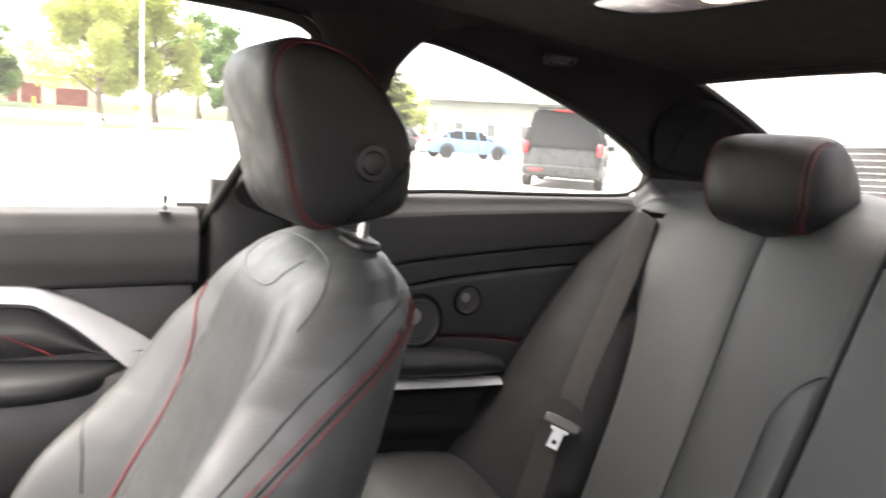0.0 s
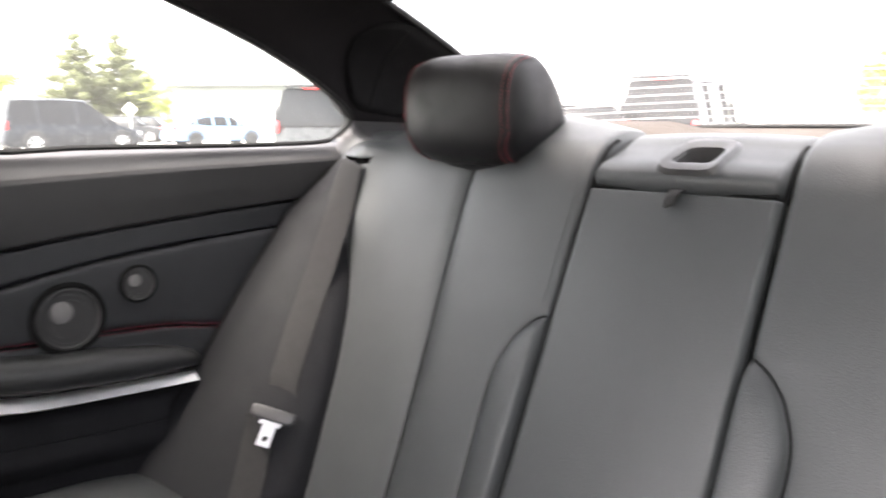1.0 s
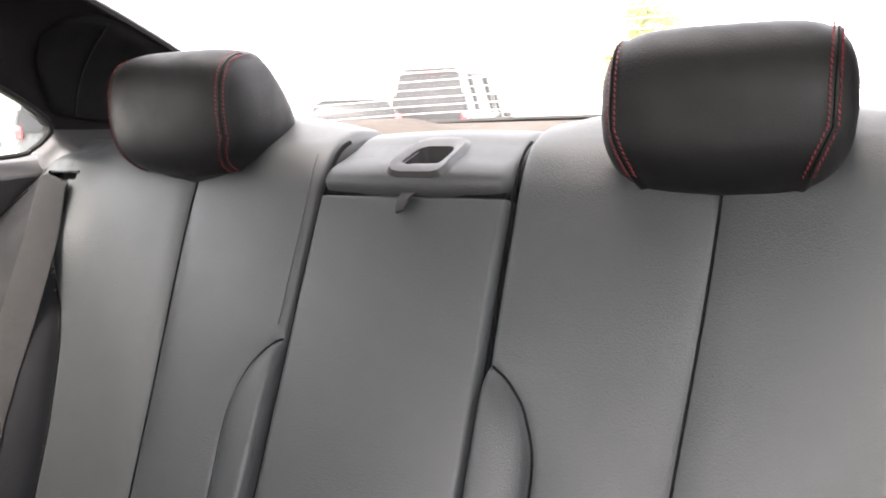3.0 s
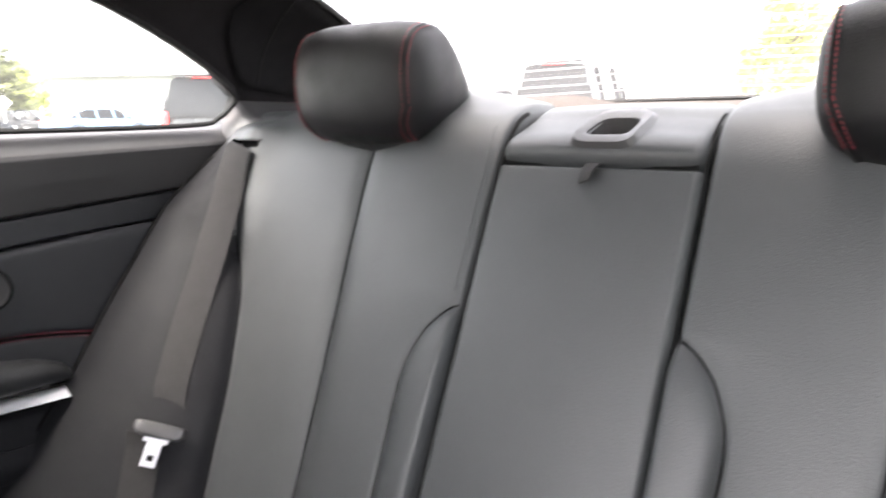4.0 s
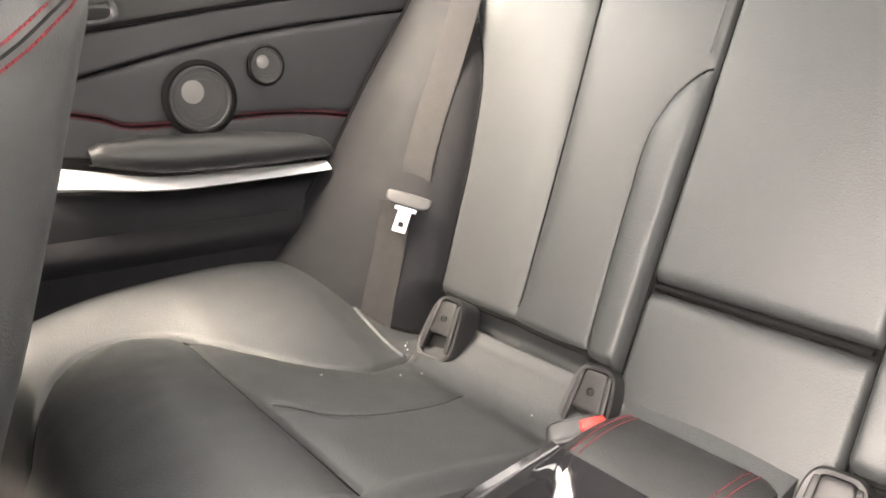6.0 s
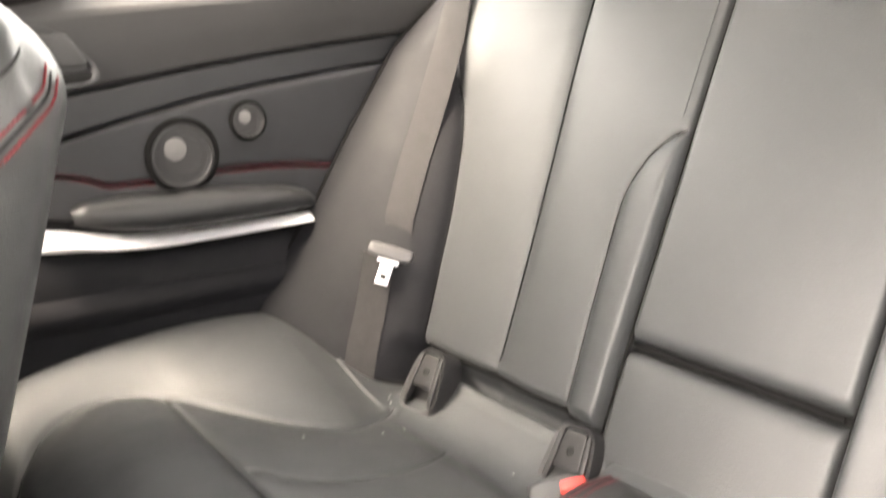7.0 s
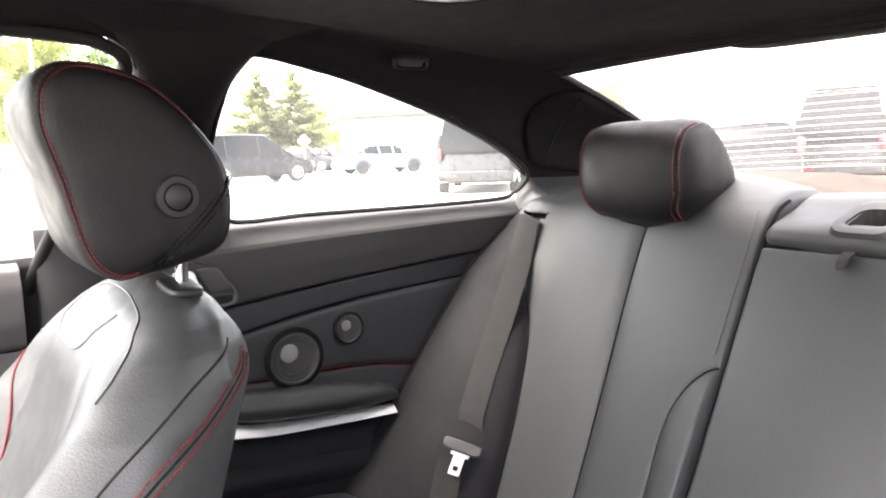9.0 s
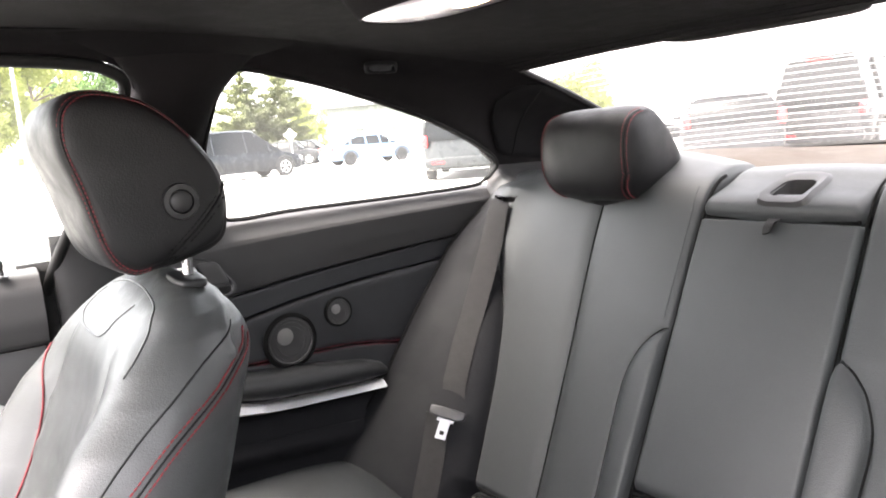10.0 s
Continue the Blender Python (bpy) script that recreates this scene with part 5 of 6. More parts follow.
# lint and crumbs on the cushion
for k in range(9):
    x, y = -0.58 + 0.46 * random.random(), 0.40 + 0.31 * random.random() ** 0.6
    got = project(CUSHIONS[1], [(x, y, 0.9)], (0, 0, -1), 0.0006)
    if got:
        c = super_block(got[0][0].x, got[0][0].y, got[0][0].z, 0.0005 + 0.0011 * random.random(), 0.0005 + 0.0010 * random.random(), 0.0006, 0.8, 6, 4)
        tagged(part("crumb", c, DUST), "tiny pale crumb on the leather cushion", "crumb", "crumbs on the rear seat")


# ---------------------------------------------------------------- outside
CONCRETE = material("pale_concrete", (0.42, 0.41, 0.39), 0.85, vary=0.18, scale=0.15, bump=0.5, bump_scale=30)
GRASS = material("grass", (0.022, 0.036, 0.005), 0.9, vary=0.35, scale=0.5, bump=0.8, bump_scale=20)
KERB = material("kerb_concrete", (0.5, 0.49, 0.46), 0.85, vary=0.15, scale=2)


def foliage(name, color):
    """Leaves: matt, and letting part of the light through."""
    m = material(name, color, 0.7, vary=0.45, scale=0.7, spec=0.2)
    t = m.node_tree
    b, o = t.nodes["Principled BSDF"], t.nodes["Material Output"]
    tl, mx = t.nodes.new("ShaderNodeBsdfTranslucent"), t.nodes.new("ShaderNodeMixShader")
    tl.inputs[0].default_value = (color[0] * 1.5, color[1] * 1.5, color[2], 1)
    mx.inputs[0].default_value = 0.5
    t.links.new(b.outputs[0], mx.inputs[1])
    t.links.new(tl.outputs[0], mx.inputs[2])
    t.links.new(mx.outputs[0], o.inputs[0])
    return m


DARKLEAF = foliage("dark_leaves", (0.07, 0.12, 0.045))
LEAF = foliage("leaves", (0.25, 0.275, 0.11))
NEEDLE = foliage("needles", (0.12, 0.13, 0.085))
BARK = material("bark", (0.11, 0.085, 0.06), 0.9, vary=0.3, scale=3, bump=0.8, bump_scale=20)
SUVPAINT = material("dark_grey_car_paint", (0.020, 0.022, 0.023), 0.3, vary=0.05, scale=1, spec=0.3)
GREYPANE = material("pale_grey_window", (0.07, 0.075, 0.075), 0.2, vary=0.1, scale=1, spec=0.5)
SIDING = material("grey_metal_siding", (0.125, 0.135, 0.122), 0.6, vary=0.08, scale=0.5)
ROOFING = material("grey_roof_sheet", (0.20, 0.205, 0.205), 0.5, vary=0.1, scale=0.5)
BRICK = material("red_brick", (0.13, 0.04, 0.028), 0.85, vary=0.25, scale=1.5, bump=0.6, bump_scale=15)
TAN = material("tan_render", (0.42, 0.34, 0.25), 0.85, vary=0.1, scale=0.8)
DARKPANE = material("dark_window", (0.008, 0.009, 0.010), 0.15, vary=0.1, scale=1, spec=0.18)
STEEL = material("galvanised_steel", (0.45, 0.46, 0.46), 0.45, metal=0.6, vary=0.1, scale=3)
YELLOW = material("yellow_paint", (0.75, 0.42, 0.03), 0.5, vary=0.1, scale=3)
ORANGE = material("orange_plastic", (0.80, 0.16, 0.03), 0.5, vary=0.1, scale=3)
WHITE = material("white_paint", (0.75, 0.75, 0.73), 0.5, vary=0.06, scale=2)
TYRE = material("tyre_rubber", (0.018, 0.018, 0.018), 0.8, vary=0.2, scale=6)
RIM = material("alloy_rim", (0.60, 0.60, 0.60), 0.35, metal=0.7, vary=0.1, scale=6)
TAIL = material("red_lamp_lens", (0.55, 0.012, 0.015), 0.15, vary=0.1, scale=6, coat=0.5)
CLEAR = material("clear_lamp_lens", (0.6, 0.6, 0.6), 0.1, vary=0.1, scale=6, coat=0.5)
BLACKPAINT = material("black_car_paint", (0.018, 0.0185, 0.020), 0.25, vary=0.05, scale=1, coat=0.0, spec=0.2)
NAVY = material("dark_blue_car_paint", (0.010, 0.012, 0.015), 0.25, vary=0.05, scale=1, coat=0.0, spec=0.22)
BLUE = material("light_blue_car_paint", (0.10, 0.17, 0.27), 0.25, vary=0.05, scale=1, coat=0.0, spec=0.3)
GREYPAINT = material("grey_car_paint", (0.022, 0.023, 0.025), 0.3, vary=0.05, scale=1, coat=0.0, spec=0.15)


def ground_z(x, y):
    return 0.028 * min(max(0.0, math.hypot(x, y) - 62), 108)


def spot(az, d):
    """A place d metres off, az degrees to the left of the car's rear axis."""
    x, y = 0.6 - d * math.sin(radians(az)), d * math.cos(radians(az))
    return Vector((x, y, ground_z(x, y)))


rows = []
for r in (0.02, 3, 8, 15, 25, 40, 55, 62, 70, 80, 95, 110, 130, 170, 300, 800, 3000):
    rows.append([Vector((r * math.cos(2 * math.pi * k / 90), r * math.sin(2 * math.pi * k / 90), ground_z(r, 0))) for k in range(90)])
structure("ground", from_rows(rows, closed_v=True), CONCRETE, "pale sunlit concrete car park", "car park")


def verge(name, line, label):
    """A kerbed grass strip round the car park; line: azimuth, near and far edge."""
    az0, az1 = line[0][0], line[-1][0]
    az, near, far = zip(*sorted(line))

    def fn(u, v):
        w = az0 + (az1 - az0) * u
        a, b = lerp(w, az, near), lerp(w, az, far)
        p = spot(w, a + (b - a) * v)
        return p + Vector((0, 0, 0.13 + 0.03 * noise.noise(p * 0.4)))
    structure(name, sheet(fn, 60, 14, (0, 0, -0.4)), GRASS, label, "grass")
    path = [spot(w, lerp(w, az, near) - 0.12) + Vector((0, 0, 0.03)) for w in [az0 + (az1 - az0) * i / 40 for i in range(41)]]
    structure("trim_kerb", tube(path, 0.12, 6), KERB, "pale concrete kerb along the grass", "kerb")


verge("ground_verge", [(100, 40, 66), (91, 44, 68), (86, 51, 66), (82, 55, 67), (80, 58, 68), (79.4, 62, 66)], "narrow grass strip with a kerb")
verge("ground_lawn", [(104, 90, 165), (73, 90, 165)], "sloping lawn behind the road")


def vehicle(name, label, where, heading, L, W, H, style, paint, group="", fitted=False, rim=None):
    """A parked vehicle: body, glasshouse, roof, pillars, wheels and lamps; its nose points along heading degrees."""
    t = thing(name, label, "car", where, group)
    m = Matrix.Translation(where) @ Euler((0, 0, radians(heading))).to_matrix().to_4x4()

    def put(nm, bm, mat, lab="", under=None, smooth=True):
        bm.transform(m)
        return part(nm, bm, mat, under or t, lab, smooth)
    h = W / 2
    if style == "sedan":
        deck = ([-0.5, -0.47, -0.30, -0.15, 0.22, 0.46, 0.5], [0.62, 0.96, 1.00, 0.95, 0.93, 0.74, 0.55])
        house = ([-0.36, -0.20, -0.02, 0.10, 0.24], [0.98, H - 0.03, H, H - 0.02, 0.93])
    elif style == "van":
        deck = ([-0.5, -0.48, -0.3, 0.18, 0.30, 0.46, 0.5], [0.60, 1.02, 1.04, 1.02, 1.00, 0.80, 0.55])
        house = ([-0.485, -0.44, -0.1, 0.08, 0.30], [1.02, H - 0.04, H, H - 0.04, 1.0])
    else:
        deck = ([-0.5, -0.485, -0.3, 0.18, 0.26, 0.48, 0.5], [0.62, 1.10, 1.12, 1.12, 1.10, 1.02, 0.7])
        house = ([-0.488, -0.465, -0.1, 0.06, 0.21], [1.10, H - 0.05, H, H - 0.03, 1.1])
    rows = []
    for i in range(41):
        u = -0.5 + i / 40
        z = lerp(u, *deck)
        e = abs(u) / 0.5
        w = h * (1 - 0.16 * max(0, (e - 0.86) / 0.14) ** 2)
        lo = 0.26 + 0.10 * max(0, (e - 0.9) / 0.1)
        rows.append([Vector((u * L, s * w * k, lo + (z - lo) * v)) for s, k, v in ((-1, 0.93, 0.0), (-1, 0.99, 0.15), (-1, 1.0, 0.5), (-1, 0.985, 0.8), (-1, 0.93, 0.97), (-1, 0.70, 1.0), (1, 0.70, 1.0), (1, 0.93, 0.97), (1, 0.985, 0.8), (1, 1.0, 0.5), (1, 0.99, 0.15), (1, 0.93, 0.0))])
    body = put("body", from_rows(rows, closed_v=True, caps=True), paint)

    def section(u, grow=0.0):
        z, b = lerp(u, *house), lerp(u, *deck) - 0.02
        k = min(1, max(0, (z - b) / (H - b)))
        top = h * (0.93 - 0.20 * k)
        return [(-h * 0.93 - grow, b), (-top - grow, z - 0.07 * k + grow), (-top + 0.10, z + grow), (top - 0.10, z + grow), (top + grow, z - 0.07 * k + grow), (h * 0.93 + grow, b)]
    u0, u1 = house[0][0], house[0][-1]
    us = [u0 + (u1 - u0) * i / 30 for i in range(31)]
    cabin = put("glasshouse", from_rows([[Vector((u * L, y, z)) for y, z in section(u)] for u in us], caps=True), DARKPANE, "dark side and rear windows")
    ur = [u for u in us if lerp(u, *house) > H - 0.14]
    put("roof", from_rows([[Vector((u * L, y, z)) for y, z in section(u, 0.012)[1:5]] for u in ur]), paint)
    # pillars
    cuts = [house[0][1] * 0.5 + house[0][0] * 0.5, (house[0][1] + house[0][2]) / 2 if style != "sedan" else -0.10, 0.06 if style == "sedan" else 0.0, (house[0][3] + house[0][4]) / 2]
    for u in cuts:
        for s in (-1, 1):
            sec = section(u, 0.010)
            a, b = (sec[0], sec[1]) if s == -1 else (sec[5], sec[4])
            put("pillar", tube([Vector((u * L + 0.02, a[0], a[1])), Vector((u * L, b[0], b[1]))], 0.045, 6), paint)
    # wheels
    R = 0.33 if style == "sedan" else 0.37
    for u in (-0.5 + 0.95 / L, 0.5 - 0.92 / L):
        for s in (-1, 1):
            c = (u * L, s * (h - 0.10), R)
            ty = put("wheel", lathe([(R * 0.62, -0.11), (R * 0.97, -0.11), (R, -0.08), (R, 0.08), (R * 0.97, 0.11), (R * 0.66, 0.115), (R * 0.62, 0.10)], c, (0, s, 0), 28), TYRE)
            bmr = lathe([(R * 0.64, 0.05), (R * 0.64, 0.108), (R * 0.60, 0.112), (R * 0.57, 0.08), (R * 0.18, 0.075), (R * 0.15, 0.10), (0.01, 0.10)], c, (0, s, 0), 28)
            spokes = []
            for k in range(5):
                a = 2 * math.pi * k / 5 + 0.3
                d = Vector((math.cos(a), 0, math.sin(a)))
                spokes.append(tube([Vector(c) + d * R * 0.14 + Vector((0, s * 0.095, 0)), Vector(c) + d * R * 0.61 + Vector((0, s * 0.10, 0))], 0.035, 6))
            put("rim", merged(bmr, *spokes), rim or RIM, "alloy rim", ty)
            arch = [Vector((u * L + (R + 0.05) * math.cos(a), s * (h * 0.995), R + (R + 0.05) * math.sin(a))) for a in [math.pi * k / 16 for k in range(17)]]
            put("wheel_arch", tube(arch, 0.035, 5), TYRE)
    # lamps, bumpers, door lines
    for s in (-1, 1):
        if style == "sedan":
            put("tail_lamp", super_block(-0.485 * L, s * h * 0.72, 0.82, 0.07, 0.20, 0.085, 0.4, 16, 8), TAIL, "red tail lamp")
        else:
            put("tail_lamp", super_block(-0.490 * L, s * h * 0.90, 0.98, 0.07, 0.075, 0.15, 0.4, 16, 8), TAIL, "red tail lamp")
        put("headlamp", super_block(0.47 * L, s * h * 0.72, 0.68, 0.10, 0.20, 0.075, 0.5, 16, 8), CLEAR, "clear headlamp")
        put("mirror", super_block(0.19 * L, s * (h + 0.09), 1.03, 0.07, 0.10, 0.07, 0.6, 14, 8), paint)
        for u in (-0.12, 0.06):
            put("door_line", tube([Vector((u * L, s * (h * 0.999), 0.40)), Vector((u * L, s * (h * 0.993), 0.92))], 0.008, 4), TYRE)
    for e in (-1, 1):
        put("bumper", super_block(e * 0.492 * L, 0, 0.44, 0.09, h * 0.93, 0.13, 0.35, 28, 10), paint)
    if fitted:
        put("rear_lamp", box(-0.485 * L, -0.45 * L, -0.25, 0.25, H - 0.07, H - 0.03, 0.01), TAIL, "red high brake lamp")
        put("roof_spoiler", super_block(-0.47 * L, 0, H + 0.01, 0.16, h * 0.72, 0.03, 0.4, 20, 8), paint)
        put("reflector", box(-0.515 * L, -0.495 * L, h * 0.45, h * 0.75, 0.42, 0.48, 0.01), TAIL, "low red reflector")
        for s in (-1, 1):
            put("roof_rail", tube([Vector((-0.42 * L, s * h * 0.70, H + 0.03)), Vector((0.0, s * h * 0.70, H + 0.06)), Vector((0.08 * L, s * h * 0.70, H + 0.02))], 0.02, 6), TYRE)
    return t


vehicle("minivan", "dark blue minivan parked on the concrete", spot(69.36, 31.24), 96, 5.0, 1.95, 1.90, "van", NAVY, "parked cars")
vehicle("blue_sedan", "light blue sedan parked before the grey building", spot(59.8, 38.0), 60 + 24, 4.6, 1.8, 1.40, "sedan", BLUE, "parked cars", rim=GREYPAINT)
vehicle("large_suv", "large dark grey sport utility vehicle seen from behind", spot(52.9, 18.6) + Vector((2.6 * math.cos(radians(138)), 2.6 * math.sin(radians(138)), 0)), 138, 5.2, 2.0, 1.92, "suv", SUVPAINT, "parked cars", True)
vehicle("dark_sedan", "dark sedan parked beyond the minivan", spot(65.6, 46), 65 - 14, 4.6, 1.8, 1.42, "sedan", GREYPAINT, "parked cars")
vehicle("dark_sedan", "dark sedan parked beside another dark sedan", spot(64.3, 47), 63 - 14, 4.5, 1.8, 1.40, "sedan", NAVY, "parked cars")
vehicle("black_suv", "tall black sport utility vehicle parked behind the car", spot(28.3, 18.0) + Vector((2.5 * math.cos(radians(99)), 2.5 * math.sin(radians(99)), 0)), 99, 5.0, 1.95, 2.08, "suv", BLACKPAINT, "parked cars", True)
vehicle("dark_hatchback", "dark low estate car parked behind the car", spot(34.0, 17.5), 34.0 + 90 + 3, 4.5, 1.85, 1.44, "van", GREYPAINT, "parked cars")
vehicle("grey_sedan", "grey sedan parked further off behind the car", spot(41.5, 30.0), 41.5 + 20, 4.6, 1.8, 1.44, "sedan", GREYPAINT, "parked cars")


def leafy(az, d, height, spread, seed, label, base=1.8, count=5200, leaf=0.20, mat=None):
    """A broadleaf tree: tapered trunk, forking limbs, and a crown of many small leaves with gaps."""
    rnd = random.Random(seed)
    p0 = spot(az, d)
    t = thing("tree", label, "tree", p0, "trees")
    trunk = [p0 + Vector((0.15 * math.sin(i), 0.12 * math.cos(2 * i), height * 0.62 * i / 8)) for i in range(9)]
    rows = []
    for i, p in enumerate(trunk):
        r = height * 0.022 * (1 - 0.8 * i / 8) * (1.4 if i == 0 else 1)
        rows.append([p + Vector((r * math.cos(a), r * math.sin(a), 0)) for a in [2 * math.pi * k / 10 for k in range(10)]])
    limbs = [from_rows(rows, closed_v=True, caps=True)]
    centres = []
    for k in range(26):
        s = trunk[rnd.randint(2, 8)]
        a, up = rnd.uniform(0, 2 * math.pi), rnd.uniform(0.1, 1.0)
        reach = spread * rnd.uniform(0.45, 1.0)
        e = Vector((s.x + reach * math.cos(a), s.y + reach * math.sin(a), min(max(s.z + reach * up * 0.8, p0.z + base + 0.5), p0.z + height)))
        limbs.append(tube([s, s.lerp(e, 0.5) + Vector((0, 0, 0.12 * reach)), e], height * 0.006, 5))
        centres.append((e, rnd.uniform(0.5, 1.0) * spread * 0.36))
    for k in range(16):
        a, rr = rnd.uniform(0, 6.28), spread * 0.6 * rnd.random()
        centres.append((Vector((p0.x + rr * math.cos(a), p0.y + rr * math.sin(a), p0.z + height * rnd.uniform(0.5, 0.97))), spread * 0.33))
    part("trunk", merged(*limbs), BARK, t)
    bm = bmesh.new()
    for k in range(count):
        c, r = centres[rnd.randrange(len(centres))]
        v = Vector((rnd.gauss(0, 1), rnd.gauss(0, 1), rnd.gauss(0, 0.75)))
        p = c + v.normalized() * r * rnd.random() ** 0.45
        if p.z < p0.z + base * 0.8:
            continue
        u = Vector((rnd.gauss(0, 1), rnd.gauss(0, 1), rnd.gauss(0, 1))).normalized() * leaf * rnd.uniform(0.6, 1.2)
        w = u.orthogonal().normalized() * leaf * 0.5
        bm.faces.new([bm.verts.new(q) for q in (p - u, p + w, p + u, p - w)])
    part("crown", bm, mat or LEAF, t, "pale green leaves", False)


def pine(az, d, height, spread, seed, label):
    """A pine: straight trunk, tiers of upswept boughs, and needle tufts along them with gaps between the tiers."""
    rnd = random.Random(seed)
    p0 = spot(az, d)
    t = thing("tree", label, "tree", p0, "trees")
    wood = [tube([p0, p0 + Vector((0.05, 0.03, height * 0.5)), p0 + Vector((0, 0, height))], height * 0.012, 8)]
    bm = bmesh.new()
    tiers = 13
    for k in range(tiers):
        z = height * (0.10 + 0.86 * k / (tiers - 1))
        reach = spread * (1 - 0.92 * (k / (tiers - 1)) ** 1.25)
        for b in range(8 if k < tiers - 2 else 5):
            a = rnd.uniform(0, 2 * math.pi)
            r = reach * rnd.uniform(0.55, 1.12)
            s = p0 + Vector((0, 0, z + rnd.uniform(-0.12, 0.12)))
            e = s + Vector((r * math.cos(a), r * math.sin(a), r * rnd.uniform(0.05, 0.32)))
            wood.append(tube([s, s.lerp(e, 0.5) - Vector((0, 0, 0.05 * r)), e], 0.018, 4))
            for q in range(int(40 + 150 * r)):
                f = rnd.random() ** 0.7
                c = s.lerp(e, 0.15 + 0.88 * f) + Vector((rnd.gauss(0, 0.13), rnd.gauss(0, 0.13), rnd.gauss(0.02, 0.075)))
                u = Vector((math.cos(a) + rnd.gauss(0, 0.8), math.sin(a) + rnd.gauss(0, 0.8), rnd.gauss(0.5, 0.6))).normalized() * rnd.uniform(0.07, 0.13)
                w = u.orthogonal().normalized() * 0.035
                bm.faces.new([bm.verts.new(g) for g in (c - u, c + w, c + u, c - w)])
    part("trunk", merged(*wood), BARK, t)
    part("crown", bm, NEEDLE, t, "tufts of green needles", False)


pine(68.5, 49, 6.0, 2.6, 3, "green pine tree behind the parked cars")
pine(65.9, 50, 6.2, 2.7, 4, "green pine tree with spreading boughs behind the parked cars")
leafy(64.2, 56, 4.4, 1.7, 8, "small light green bush-like tree by the grey building", 0.3, 3200, 0.13)
leafy(85.4, 74, 14.2, 5.0, 11, "tall light green broadleaf tree beside the road", 0.5, 22000, 0.19)
leafy(81.9, 78, 13.8, 4.8, 12, "light green broadleaf tree near the lamp post", 0.5, 20000, 0.19)
leafy(79.0, 96, 12.5, 3.2, 13, "green broadleaf tree on the lawn", 1.0, 7000, 0.22, DARKLEAF)
leafy(76.9, 92, 10.5, 2.6, 14, "green broadleaf tree on the lawn", 0.8, 6000, 0.22, DARKLEAF)
leafy(92.0, 100, 9.5, 3.6, 15, "dark green tree beside the brick building", 0.8, 8000, 0.24, DARKLEAF)
leafy(89.4, 150, 11.0, 5.0, 16, "light green tree behind the brick building", 2.2, 5000)
leafy(73.6, 100, 7.5, 3.2, 17, "green tree on the far lawn", 1.0, 5000)
leafy(43.5, 64, 5.6, 2.8, 22, "pale green tree far behind the car", 1.0, 4000)
leafy(12.5, 42, 6.2, 2.2, 23, "tall pale green tree behind the car", 1.5, 4000)

# grey metal building
gb = thing("grey_building", "long light grey metal building with small windows", "building", spot(57, 60))
A, B = spot(63.1, 62.0), spot(47.5, 56.0)
A.z = B.z = 0.0
along = (B - A).normalized()
deep = Vector((-along.y, along.x, 0))
if deep.y < 0:
    deep = -deep
n = 90
HT = 3.85
pts = []
for i in range(n * 2 + 1):
    q = A + (B - A) * (i / (n * 2)) - deep * (0.03 if i % 2 else 0.0)
    pts.append(q)
wall = part("wall", from_rows([[q, q + Vector((0, 0, HT))] for q in pts]), SIDING, gb, "ribbed light grey siding", False)
side = part("wall", from_rows([[A, A + Vector((0, 0, HT))], [A + deep * 12, A + deep * 12 + Vector((0, 0, HT + 1.2))], [A + deep * 24, A + deep * 24 + Vector((0, 0, HT))]]), SIDING, gb, "light grey end wall", False)
part("roof", from_rows([[A - deep * 0.4 + Vector((0, 0, HT)), A + deep * 12 + Vector((0, 0, HT + 1.2)), A + deep * 24.4 + Vector((0, 0, HT))], [B - deep * 0.4 + Vector((0, 0, HT)), B + deep * 12 + Vector((0, 0, HT + 1.2)), B + deep * 24.4 + Vector((0, 0, HT))]]), ROOFING, gb, "low grey sheet roof", False)
part("gutter", tube([A - deep * 0.42 + Vector((0, 0, HT - 0.04)), B - deep * 0.42 + Vector((0, 0, HT - 0.04))], 0.09, 6), ROOFING, gb)
for f in (0.075, 0.20, 0.36, 0.52, 0.70, 0.86):
    c = A + (B - A) * f - deep * 0.06
    basis = Matrix((along, deep, Vector((0, 0, 1)))).transposed().to_4x4()
    basis.translation = c
    w = box(-0.44, 0.44, -0.05, 0.05, 1.05, 2.15, 0.02)
    w.transform(basis)
    wd = part("window", w, WHITE, gb, "white framed window")
    w = box(-0.36, 0.36, -0.07, -0.045, 1.13, 2.07)
    w.transform(basis)
    part("pane", w, GREYPANE, wd, "", False)

# brick building
bb = thing("brick_building", "low red brick building with tan walls and a dark door", "building", spot(89, 122))
C, D = spot(93.5, 122), spot(86.05, 118)
z0 = min(C.z, D.z) - 0.3
al = (D - C)
al.z = 0
ln = al.length
al.normalize()
dp = Vector((-al.y, al.x, 0))
if dp.x > 0:
    dp = -dp
basis = Matrix((al, dp, Vector((0, 0, 1)))).transposed().to_4x4()
basis.translation = Vector((C.x, C.y, z0))


def bput(nm, bm, mat, lab=""):
    bm.transform(basis)
    return part(nm, bm, mat, bb, lab, False)


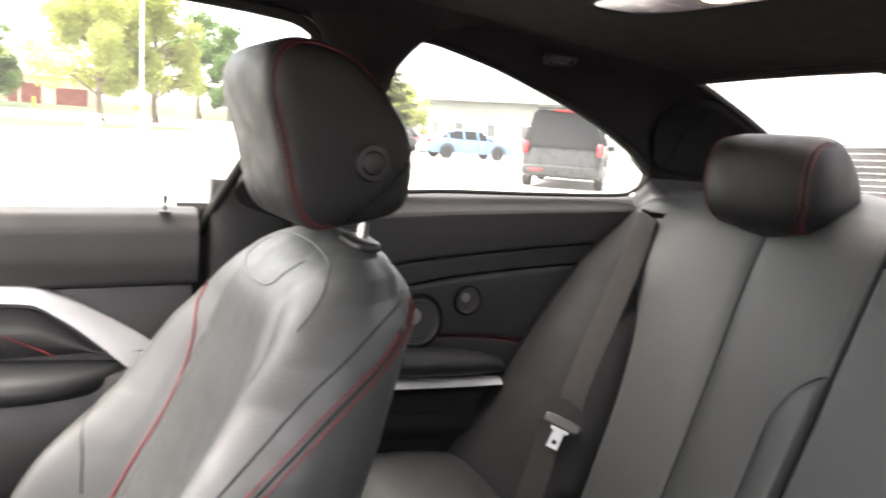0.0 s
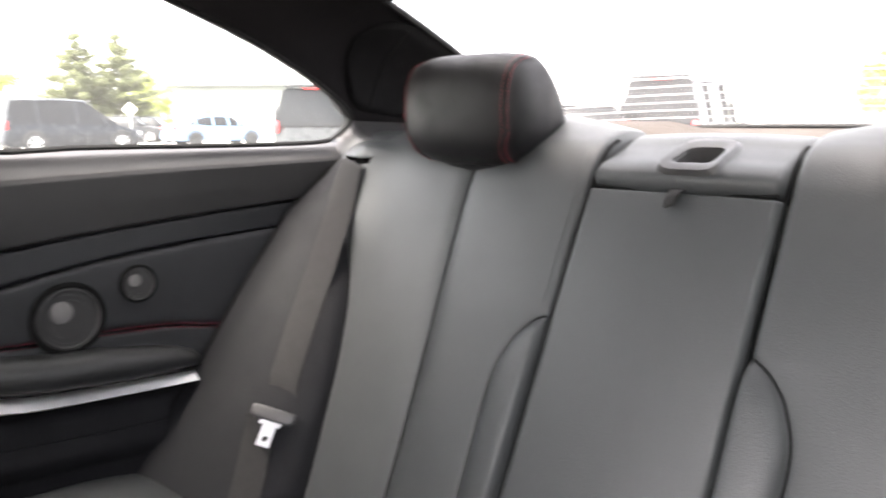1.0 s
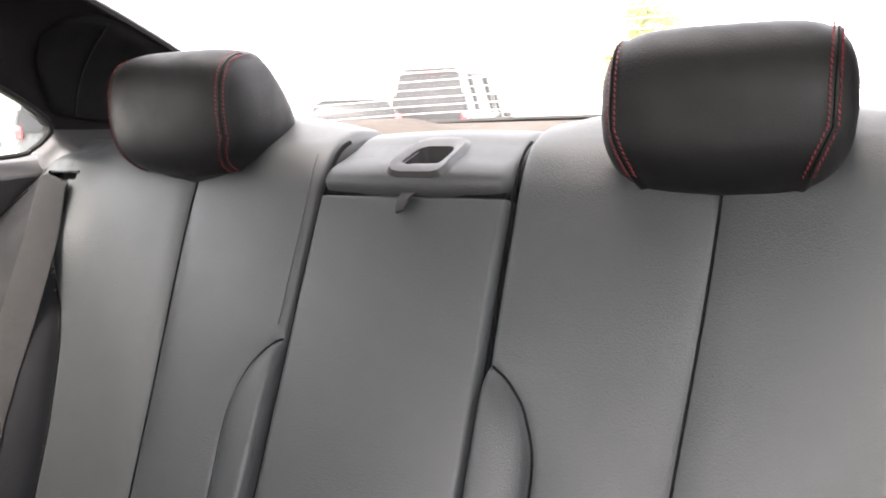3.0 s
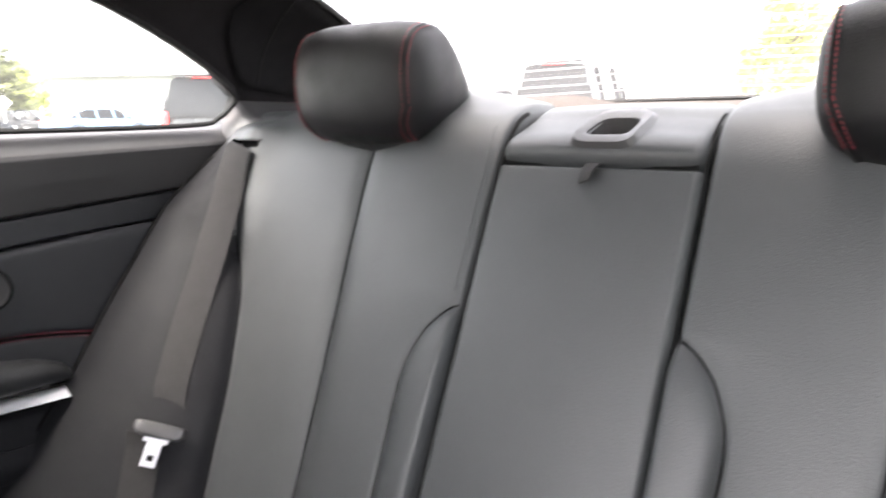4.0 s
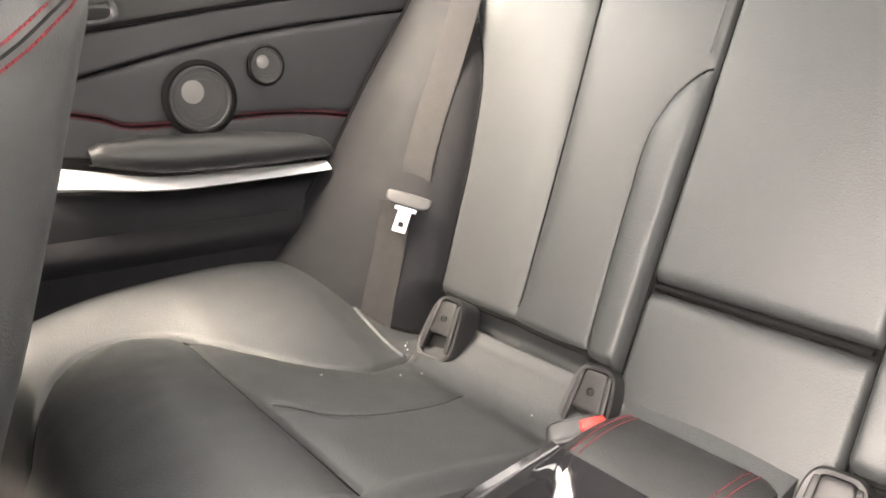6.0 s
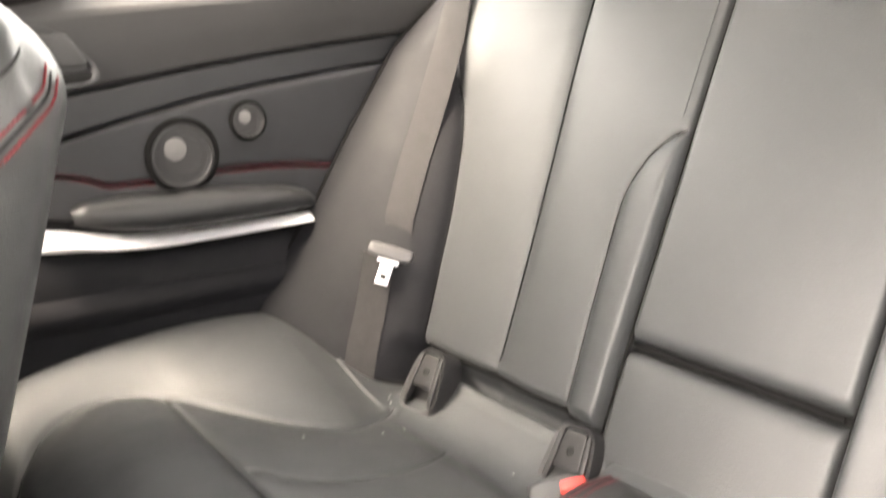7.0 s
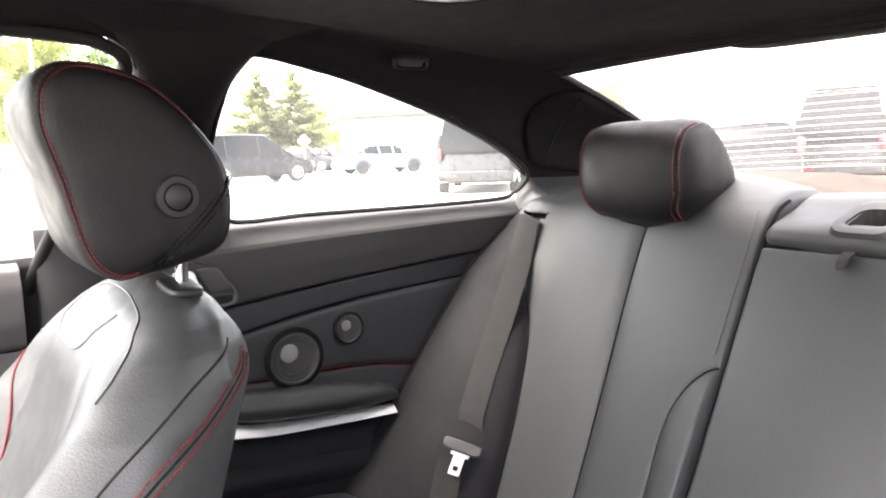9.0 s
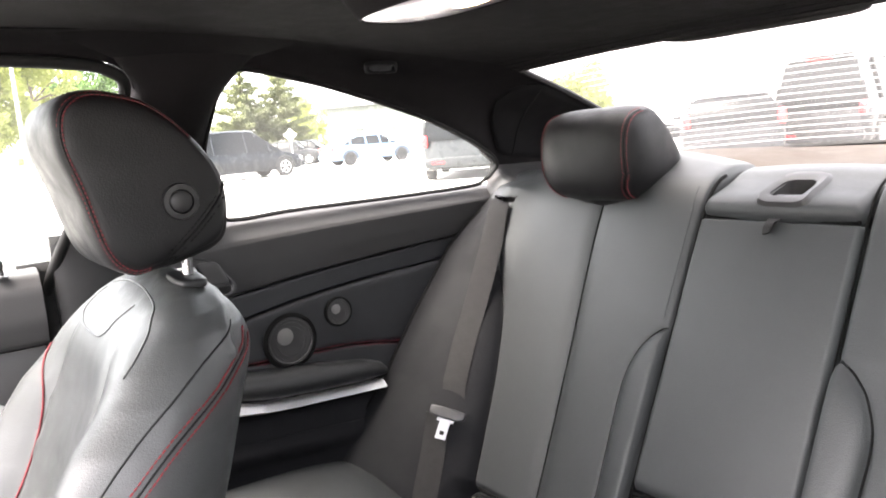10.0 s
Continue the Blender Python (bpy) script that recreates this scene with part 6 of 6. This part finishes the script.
bput("wall", box(0, ln, 0, 9, 0, 4.6), TAN, "tan rendered wall")
bput("brick_panel", box(ln * 0.75, ln + 0.02, -0.05, 0.0, 0, 2.7), BRICK, "red brick panel")
bput("brick_panel", box(ln * 0.38, ln * 0.46, -0.05, 0.0, 0, 2.7), BRICK, "red brick panel")
bput("door", box(ln * 0.48, ln * 0.64, -0.06, 0.02, 0, 3.1), BRICK, "dark red loading door")
bput("roof", from_rows([[Vector((-0.5, -0.7, 4.5)), Vector((-0.5, 4.5, 6.0)), Vector((-0.5, 9.7, 4.5))], [Vector((ln + 0.5, -0.7, 4.0)), Vector((ln + 0.5, 4.5, 5.4)), Vector((ln + 0.5, 9.7, 4.0))]]), TAN, "shallow tan roof")

# lamp post on its concrete foot
p = spot(82.75, 57.5)
lp = thing("street_lamp", "tall grey steel lamp post on a concrete foot", "lamp post", p)
part("foot", lathe([(0.42, 0), (0.42, 1.25), (0.38, 1.32), (0.01, 1.32)], p, (0, 0, 1), 20), KERB, lp, "pale concrete foot")
part("pole", lathe([(0.13, 1.3), (0.12, 5), (0.085, 11), (0.02, 11.05)], p, (0, 0, 1), 16), STEEL, lp, "grey steel pole")
part("marker", lathe([(0.22, 1.32), (0.20, 1.75), (0.02, 1.8)], p + Vector((0.1, -0.35, 0)), (0, 0, 1), 14), ORANGE, lp, "orange marker cap")
part("lamp_head", super_block(p.x + 0.5, p.y, 11.1, 0.45, 0.16, 0.08, 0.5, 16, 8), STEEL, lp)
p = spot(85.8, 58.5)
ub = thing("utility_box", "white utility box on the grass strip", "utility box", p)
part("body", box(p.x - 0.35, p.x + 0.35, p.y - 0.45, p.y + 0.45, p.z, p.z + 0.95, 0.04), WHITE, ub)
part("lid", box(p.x - 0.38, p.x + 0.38, p.y - 0.48, p.y + 0.48, p.z + 0.95, p.z + 1.0, 0.02), WHITE, ub)
p = spot(89.25, 100)
yb = thing("bollard", "yellow bollard beside the drive", "bollard", p)
part("post", lathe([(0.16, 0), (0.16, 1.2), (0.10, 1.3), (0.01, 1.33)], p, (0, 0, 1), 16), YELLOW, yb)
p = spot(79.75, 84)
sb = thing("stone_sign", "tan stone marker on the lawn's edge", "marker", p)
part("block", box(p.x - 0.25, p.x + 0.25, p.y - 0.65, p.y + 0.65, p.z, p.z + 1.35, 0.08), TAN, sb)
p = spot(65.35, 44)
ds = thing("road_sign", "pale diamond road sign on a thin post", "road sign", p)
part("post", lathe([(0.03, 0), (0.03, 1.9)], p, (0, 0, 1), 8), STEEL, ds)
bm = box(-0.26, 0.26, -0.01, 0.01, -0.26, 0.26, 0.004)
bm.transform(Matrix.Translation(p + Vector((0.03, -0.03, 1.75))) @ Euler((0, 0, radians(65))).to_matrix().to_4x4() @ Euler((0, radians(45), 0)).to_matrix().to_4x4())
part("plate", bm, WHITE, ds, "pale diamond plate", False)
